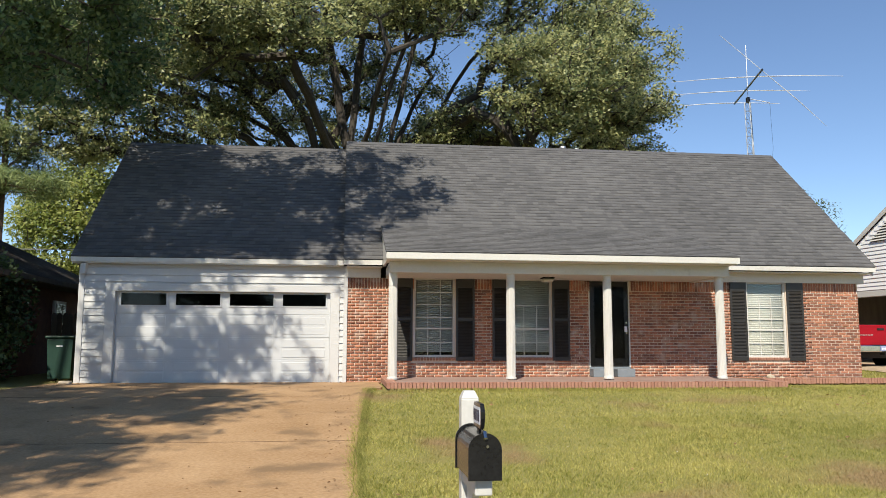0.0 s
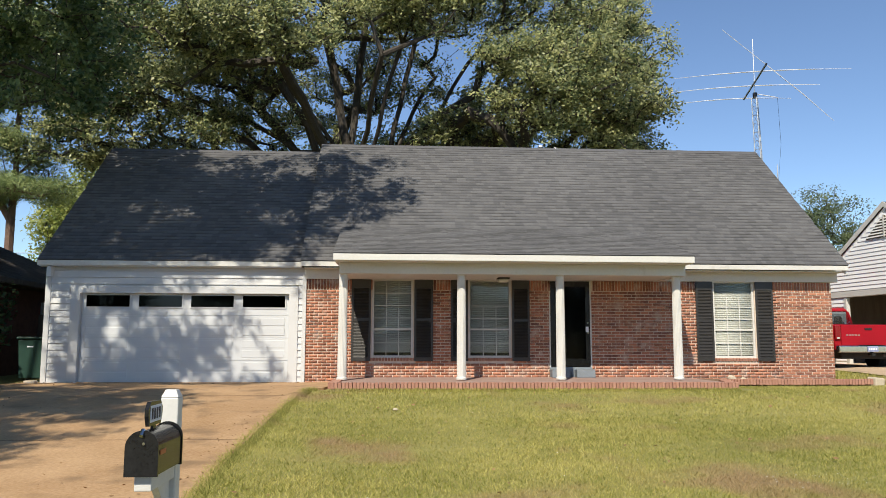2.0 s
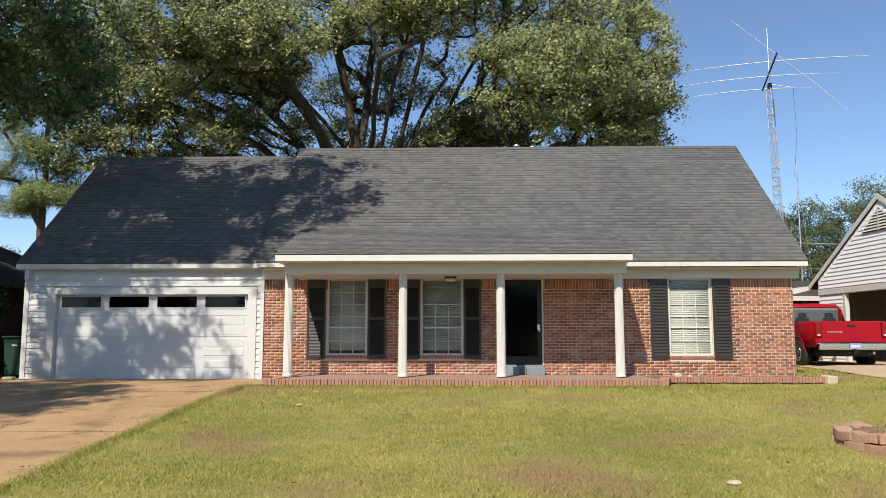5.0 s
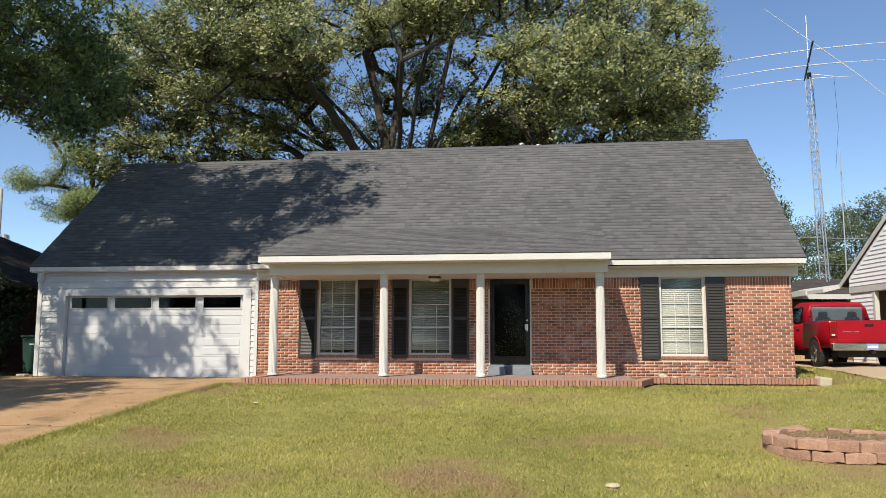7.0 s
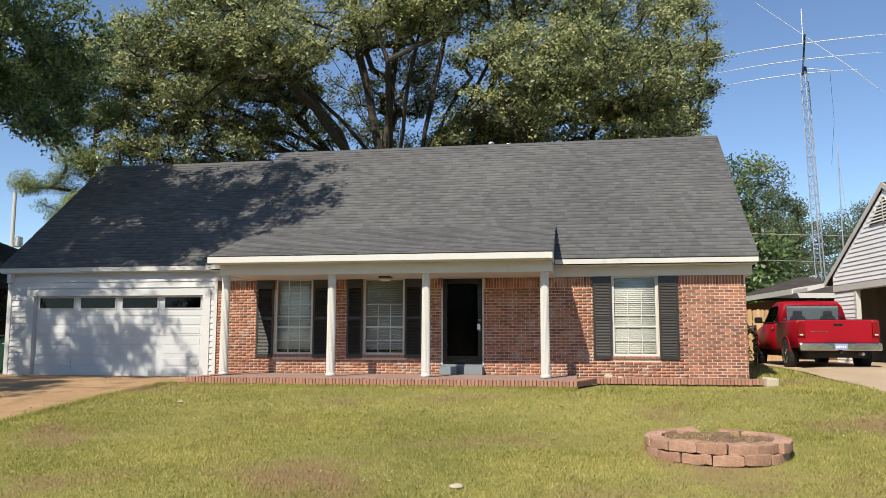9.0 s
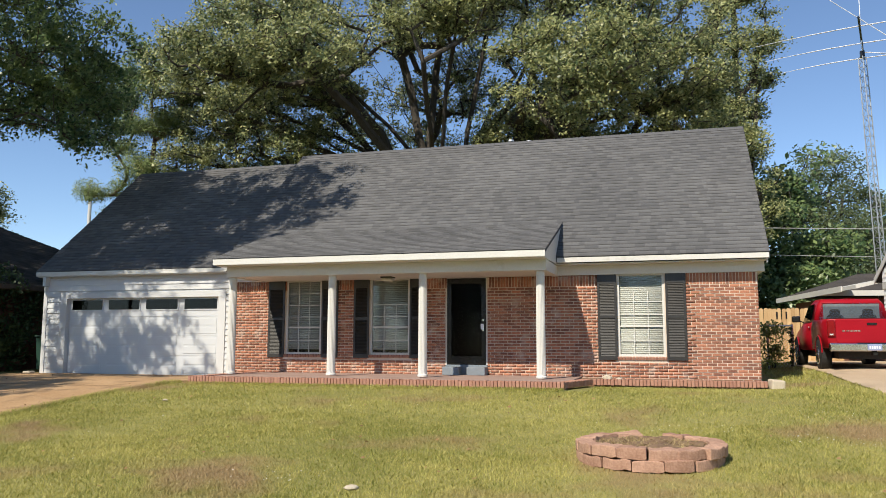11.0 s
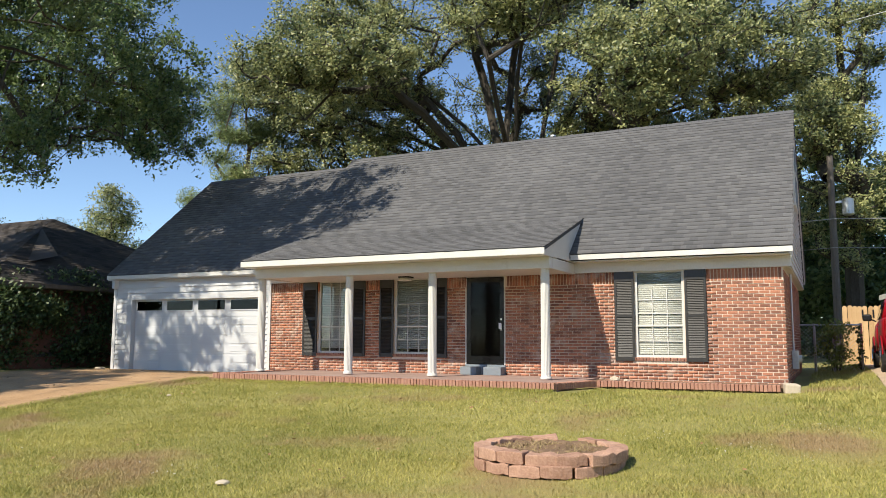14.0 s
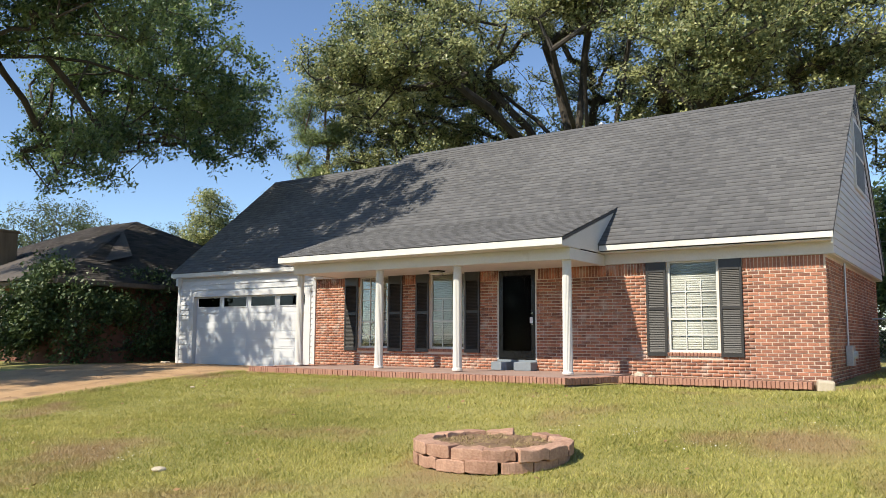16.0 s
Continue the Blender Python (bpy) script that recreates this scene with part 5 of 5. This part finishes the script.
part("bracket", box(0.1, -0.04, 6.9, 0.22, 0.04, 7.0), STEEL, p2)
cb = thing("overhead_cables", "overhead utility cables strung behind the houses", "cable")
for zz, r, dy in ((6.2, 0.02, -0.2), (4.95, 0.014, -0.2)):
    for xa, xb in ((-62, 13.75), (13.75, 90)):
        pts = [(xa + (xb - xa) * k / 20, 39.0 + dy, zz - 1.0 * (1 - (2 * k / 20 - 1) ** 2)) for k in range(21)]
        part("cable", tube(pts, r, 5, None, False), WIRE, cb)

tw = thing("antenna_tower", "tall lattice radio tower with a beam antenna", "antenna", (18.75, 33.6, 0.1))
TT = 12.0
lean = Vector((-0.3, 0, 0))


def leg(k, z):
    w = 0.22 - 0.06 * z / TT
    a = 2 * math.pi * k / 3 + 0.4
    return Vector((w * math.cos(a), w * math.sin(a), z)) + lean * (z / TT)


for k in range(3):
    part("leg", tube([leg(k, 0), leg(k, TT)], 0.022, 6), STEEL, tw)
bm = bmesh.new()
n = 30
for i in range(n):
    for k in range(3):
        za, zb = TT * i / n, TT * (i + 1) / n
        tube([leg(k, za), leg((k + 1) % 3, zb)], 0.009, 4, bm, False)
        tube([leg(k, zb), leg((k + 1) % 3, zb)], 0.009, 4, bm, False)
tagged(part("bracing", bm, STEEL, tw), kind="stuff")
part("rotator", box(-0.38, -0.08, TT, -0.22, 0.08, TT + 0.25, 0.02), BLACKMETAL, tw)
part("mast", tube([(-0.3, 0, TT), (-0.3, 0, TT + 2.8)], 0.017, 8), ALU, tw)
BD = Vector((math.sin(radians(14)), math.cos(radians(14)), 0))
BE = Vector((BD.y, -BD.x, 0))
C = Vector((-0.3, 0, TT + 0.72))
part("boom", tube([C - BD * 2.5, C + BD * 2.5], 0.045, 8), BLACKMETAL, tw, "dark antenna boom")
for off, half, sh in ((-1.5, 3.7, 0.0), (0.5, 3.3, -0.35), (2.4, 2.7, -0.55)):
    pts = [C + BD * off + BE * (sh + half * t) + Vector((0, 0, 0.02 - 0.12 * t * t)) for t in (-1, -0.75, -0.5, -0.25, 0, 0.25, 0.5, 0.75, 1)]
    part("element", tube(pts, [0.008, 0.012, 0.018, 0.021, 0.021, 0.021, 0.018, 0.012, 0.008], 6), ALU, tw, "bright aluminium antenna element")
d = (BE * 0.72 + Vector((0, 0, -0.70))).normalized()
part("element", tube([C - BD * 2.4 - d * 2.4, C - BD * 2.4 + d * 2.0, C - BD * 2.4 + d * 3.6 + Vector((0, 0, -0.1))], [0.010, 0.018, 0.007], 6), ALU, tw)
part("arm", tube([(-0.3, 0, TT + 0.2), (0.6, -0.3, TT - 0.05)], 0.018, 6), ALU, tw)
part("feed_line", tube([(0.6, -0.3, TT - 0.05), (0.66, -0.3, TT - 2.2), (0.5, -0.2, TT - 4)], 0.006, 4), BLACKMETAL, tw)
mm = thing("thin_mast", "thin grey radio mast", "mast", (19.95, 34.8, 0.1))
part("pole", tube([(0, 0, 0), (0, 0, 9.2)], [0.035, 0.02], 6), STEEL, mm)
part("guy", tube([(0, 0, 8.4), (0.9, 0.3, 0.2)], 0.006, 4), WIRE, mm)

# ---- mailbox ----
mb = thing("mailbox", "black metal mailbox on a white wooden post", "mailbox", (0.725, 4.64, float(gz(0.7, 4.6))))
GZ = float(gz(0.7, 4.6))
bm = box(-0.052, -0.052, -0.1, 0.052, 0.052, 0.60 - GZ, 0.008)
pst = part("post", bm, WHITE, mb, "white square wooden post")
part("post_cap", frustum(-0.052, -0.052, 0.052, 0.052, 0.60 - GZ, 0.645 - GZ, 0.6, 0.003), WHITE, mb)
part("arm", box(-0.046, -0.50, 0.135 - GZ, 0.046, -0.05, 0.222 - GZ, 0.006), WHITE, mb, "white support arm")
part("bracket", poly([(-0.02, -0.30, 0.135 - GZ), (-0.02, -0.052, 0.135 - GZ), (-0.02, -0.052, -0.10 - GZ)], 0.04, (1, 0, 0)), WHITE, mb)


def vault(w, h, y0, y1, z0, grow=0.0):
    w, h = w + grow, h + grow
    pts = [(-w / 2, y0, z0 - grow), (w / 2, y0, z0 - grow), (w / 2, y0, z0 + h - w / 2)]
    pts += [(w / 2 * math.cos(a), y0, z0 + h - w / 2 + w / 2 * math.sin(a)) for a in np.linspace(0.15, math.pi - 0.15, 14)]
    pts += [(-w / 2, y0, z0 + h - w / 2)]
    return poly(pts, y1 - y0, (0, 1, 0))


Z0 = 0.226 - GZ
part("box_body", vault(0.168, 0.225, -0.53, -0.065, Z0), BLACKMETAL, mb, "glossy black arched box")
part("box_door", vault(0.168, 0.225, -0.545, -0.531, Z0, 0.008), BLACKMETAL, mb)
part("back_rim", vault(0.168, 0.225, -0.075, -0.06, Z0, 0.012), BLACKMETAL, mb)
part("latch", tube([(0, -0.56, Z0 + 0.205), (0, -0.55, Z0 + 0.215), (0, -0.53, Z0 + 0.236)], 0.012, 8), CHROME, mb)
part("knob", tube([(0.012, -0.546, Z0 + 0.165), (0.012, -0.556, Z0 + 0.165)], 0.008, 8), CHROME, mb)
part("flag_arm", box(0.0845, -0.50, Z0 + 0.10, 0.0885, -0.40, Z0 + 0.125), mat("flag_orange", (0.4, 0.12, 0.03), (0.5, 0.16, 0.05), 5, 0.6, 0.0), mb, "orange flag")
pq = [(-0.011, -0.46, Z0 + 0.245), (-0.011, -0.25, Z0 + 0.245), (-0.011, -0.225, Z0 + 0.30), (-0.011, -0.225, Z0 + 0.335), (-0.011, -0.265, Z0 + 0.375), (-0.011, -0.45, Z0 + 0.375), (-0.011, -0.485, Z0 + 0.335), (-0.011, -0.485, Z0 + 0.30)]
sg = part("number_sign", poly(pq, 0.022, (1, 0, 0)), BLACKMETAL, mb, "black sign with a white field")
part("sign_foot", box(-0.008, -0.38, Z0 + 0.22, 0.008, -0.33, Z0 + 0.25), BLACKMETAL, mb)
for sx in (-1, 1):
    part("field", box(sx * 0.012 - 0.001, -0.455, Z0 + 0.265, sx * 0.012 + 0.001, -0.255, Z0 + 0.355), PLATE, sg)
    for i in range(4):
        part("bar", box(sx * 0.0145 - 0.001, -0.435 + i * 0.044, Z0 + 0.28, sx * 0.0145 + 0.001, -0.41 + i * 0.044, Z0 + 0.34), BARS, sg)

# ---- ring of blocks on the lawn ----
RX, RYY = 10.56, 9.86
ring = thing("planter_ring", "round planter ring of pinkish concrete blocks", "planter", (RX, RYY, float(gz(RX, RYY)) + 0.01))


def wedge(n, r0, r1, h, seed):
    """A slightly curved, rough-faced retaining block for 1/n of a ring."""
    rr = random.Random(seed)
    bm = bmesh.new()
    half = math.pi / n * 0.975
    rows = []
    for zz in (0, h):
        for rad in (r0, r1):
            rows.append([bm.verts.new(((rad + (rr.uniform(-0.055, 0.025) if rad == r1 else 0)) * math.sin(a), -(rad) * math.cos(a) + 0, zz + rr.uniform(-0.010, 0.010))) for a in np.linspace(-half, half, 6)])
    a, b, c, d = rows
    for i in range(5):
        bm.faces.new((a[i], a[i + 1], b[i + 1], b[i]))
        bm.faces.new((c[i], d[i], d[i + 1], c[i + 1]))
        bm.faces.new((b[i], b[i + 1], d[i + 1], d[i]))
        bm.faces.new((a[i + 1], a[i], c[i], c[i + 1]))
    bm.faces.new((a[0], b[0], d[0], c[0]))
    bm.faces.new((a[5], c[5], d[5], b[5]))
    bmesh.ops.recalc_face_normals(bm, faces=bm.faces)
    bmesh.ops.bevel(bm, geom=[e for e in bm.edges if e.calc_face_angle(0) > 0.6], offset=0.01, segments=2, affect="EDGES", profile=0.5)
    return bm


NB = 15
wm = [mesh_of("block", wedge(NB, 0.635, 0.835, 0.118, k), BLOCK) for k in range(5)]
for c in range(2):
    for i in range(NB):
        a = 360 / NB * (i + 0.5 * c)
        if c == 1 and abs((a - 180 + 180) % 360 - 180) < 8:
            continue
        o = new("block", wm[(i * 3 + c) % 5])
        o.parent = ring
        # the slope of the lawn and settling tilt the upper course
        o.matrix_basis = pose(0, 0, -0.03 + 0.120 * c) @ pose(0, 0, 0, 1.2, rng.uniform(-1.5, 1.5), a + rng.uniform(-1.0, 1.0)) @ pose(0, rng.uniform(-0.03, 0.03), rng.uniform(-0.008, 0.008))
part("loose_block", box(-0.16, -0.10, 0, 0.16, 0.10, 0.115, 0.012), BLOCK, ring).matrix_basis = pose(-0.27, 0.66, 0.075, 16, -8, 24)
bm = bmesh.new()
gxs = np.linspace(-0.72, 0.72, 22)
gv2 = [[bm.verts.new((x, y, 0.158 + 0.05 * noise.noise(Vector((x * 4, y * 4, 3))) + 0.02 * noise.noise(Vector((x * 15, y * 15, 1))))) for x in gxs] for y in gxs]
for j in range(21):
    for i in range(21):
        if (gxs[i] + 0.03) ** 2 + (gxs[j] + 0.03) ** 2 < 0.67 ** 2:
            bm.faces.new((gv2[j][i], gv2[j][i + 1], gv2[j + 1][i + 1], gv2[j + 1][i]))
for vv in [w for w in bm.verts if not w.link_faces]:
    bm.verts.remove(vv)
part("soil", bm, SOIL, ring, "dry brown soil with dead stalks")


def blades(n, xs, ys, size, zf, lean=0.6, keep=None):
    """Thin upright triangles rooted on a surface."""
    x, y = rng.uniform(*xs, n), rng.uniform(*ys, n)
    if keep is not None:
        k = keep(x, y)
        x, y = x[k], y[k]
    n = len(x)
    z = zf(x, y)
    h = size * rng.uniform(0.5, 1.35, n)
    a = rng.uniform(0, 2 * math.pi, n)
    w = h * rng.uniform(0.06, 0.14, n) + 0.0025
    b = np.column_stack([x, y, z])
    s = np.column_stack([np.cos(a) * w, np.sin(a) * w, np.zeros(n)])
    top = b + np.column_stack([rng.normal(0, lean, n) * h, rng.normal(0, lean, n) * h, h])
    return np.stack([b - s, b + s, top], axis=1)


st = new("dry_straw", soup("dry_straw", np.concatenate([blades(1800, (-0.62, 0.62), (-0.62, 0.62), 0.055, lambda x, y: np.full(len(x), 0.13), 1.2, lambda x, y: x * x + y * y < 0.38)]), mat("straw", (0.2, 0.14, 0.06), (0.42, 0.32, 0.16), 4, 0.8, 0.0, per="island")))
st.parent = ring
tagged(st, kind="stuff")

# ---- small things on the ground ----
def rock(name, label, x, y, z, r, m, seed, flat=0.6):
    rr = random.Random(seed)
    bm = bmesh.new()
    bmesh.ops.create_icosphere(bm, subdivisions=2, radius=r)
    for vv in bm.verts:
        vv.co *= 1 + 0.25 * noise.noise(vv.co * (2.5 / r) + Vector((seed, 0, 0)))
        vv.co.z *= flat
    o = solo(name, bm, m, label, "stone", smooth=False)
    o.matrix_basis = pose(x, y, z, 0, 0, rr.uniform(0, 360))


rock("stone", "pale flat stone lying in the lawn", 7.69, 7.82, float(gz(7.69, 7.82)) + 0.02, 0.075, CONC2, 3, 0.4)
rock("stone", "white stone on the soil bed", 9.55, 16.95, 0.17, 0.10, CONC2, 5, 0.7)
rock("stone", "small grey stone on the soil bed", 9.8, 16.9, 0.15, 0.07, CONC2, 8, 0.7)
rock("stone", "small pale stone in the lawn near the porch", 2.1, 12.6, float(gz(2.1, 12.6)) + 0.03, 0.045, CONC2, 11, 0.5)
o = solo("splash_block", box(-0.13, -0.13, 0, 0.13, 0.13, 0.20, 0.03), CONC2, "broken concrete block at the house corner", "concrete block")
o.matrix_basis = pose(12.76, 16.80, 0.0, 3, 5, 15)

# grass
def lawn_ok(x, y):
    ok = ((x > DRIVE_X1 + 0.04 * np.sin(y * 5) + 0.03 * np.sin(y * 11.3) - 0.02 + 0.27 * np.clip((y - 9.5) / 5.6, 0, 1)) & (y < 15.08)) | ((x > 9.35) & (y < 16.5)) | (x > 13.0)
    ok &= ~((x > 14.3) & (y > 6.6) & (x < 19.6)) & ~((y > 5.0) & (y < 6.35))
    ok &= (x - RX) ** 2 + (y - RYY) ** 2 > 0.82 ** 2
    return ok


def tufts(n, xs, ys, size):
    return blades(n, xs, ys, size, lambda x, y: gz(x, y) - 0.005, 0.55, lawn_ok)


g = np.concatenate([tufts(270000, (0.0, 14.4), (6.3, 12.0), 0.032), tufts(90000, (0.0, 14.4), (12.0, 16.5), 0.038), tufts(16000, (0.0, 14.4), (3.6, 5.5), 0.06), tufts(9000, (12.9, 14.35), (14.0, 29.0), 0.07), tufts(6000, (14.4, 24), (3.6, 16), 0.06)])
tagged(new("grass", soup("grass", g, BLADE)), "short lawn grass, green and straw coloured", "grass", kind="stuff")
# a ragged fringe over the drive's edge and the porch edging
n = 8200
y = rng.uniform(3.8, 15.3, n)
x = np.array([apron_edge(v) for v in y]) + rng.normal(0.03, 0.05, n)
b = np.column_stack([x, y, gz(x, y) + 0.0])
h = rng.uniform(0.04, 0.10, n)
s = np.column_stack([np.full(n, 0.004), np.full(n, 0.004), np.zeros(n)])
top = b + np.column_stack([rng.normal(-0.03, 0.04, n), rng.normal(0, 0.04, n), h])
n2 = 5000
x2 = rng.uniform(0.85, 8.9, n2)
y2 = rng.normal(15.05, 0.03, n2)
b2 = np.column_stack([x2, y2, gz(x2, y2)])
s2 = np.column_stack([np.full(n2, 0.004), np.zeros(n2), np.zeros(n2)])
t2 = b2 + np.column_stack([rng.normal(0, 0.02, n2), rng.normal(-0.01, 0.02, n2), rng.uniform(0.03, 0.09, n2)])
tagged(new("grass_fringe", soup("grass_fringe", np.concatenate([np.stack([b - s, b + s, top], 1), np.stack([b2 - s2, b2 + s2, t2], 1)]), BLADE)), "ragged grass along the driveway and porch edge", "grass", kind="stuff")


def litter(n, xs, ys, size, lift):
    x, y = rng.uniform(*xs, n), rng.uniform(*ys, n)
    c = np.column_stack([x, y, gz(x, y) + lift])
    a = rng.uniform(0, 6.28, n)
    s = size * rng.uniform(0.5, 1.4, n)
    u = np.column_stack([np.cos(a) * s, np.sin(a) * s, rng.uniform(-0.2, 0.3, n) * s])
    w = np.column_stack([-np.sin(a) * s * 0.5, np.cos(a) * s * 0.5, rng.uniform(-0.2, 0.4, n) * s])
    return np.stack([c - u, c + w, c + u, c - w], axis=1)


DEAD = mat("dead_leaves", (0.16, 0.09, 0.04), (0.34, 0.2, 0.09), 3, 0.8, 0.0, per="island", spread=0.2)
tagged(new("fallen_leaves", soup("fallen_leaves", np.concatenate([litter(200, (-6.2, 0.1), (6, 18), 0.02, 0.041), litter(220, (-0.25, 0.22), (5, 14.5), 0.016, 0.045), litter(240, (0.3, 13), (6, 15), 0.03, 0.05), litter(150, (-5.8, 0), (17.6, 18.15), 0.025, 0.042)]), DEAD)), "scattered dry fallen leaves", "leaves", kind="stuff")
CLOVER = mat("clover_white", (0.6, 0.6, 0.55), (0.75, 0.75, 0.7), 3, 0.8, 0.0)
cl = [litter(70, (a, a + 1.3), (c, c + 0.8), 0.009, 0.05) for a, c in ((12.0, 10.6), (6.0, 7.6), (10.4, 11.2), (12.6, 12.2))] + [litter(130, (0.5, 13), (6.8, 14), 0.008, 0.05)]
tagged(new("clover_flowers", soup("clover_flowers", np.concatenate(cl), CLOVER)), "tiny white clover flowers in the lawn", "flowers", kind="stuff")
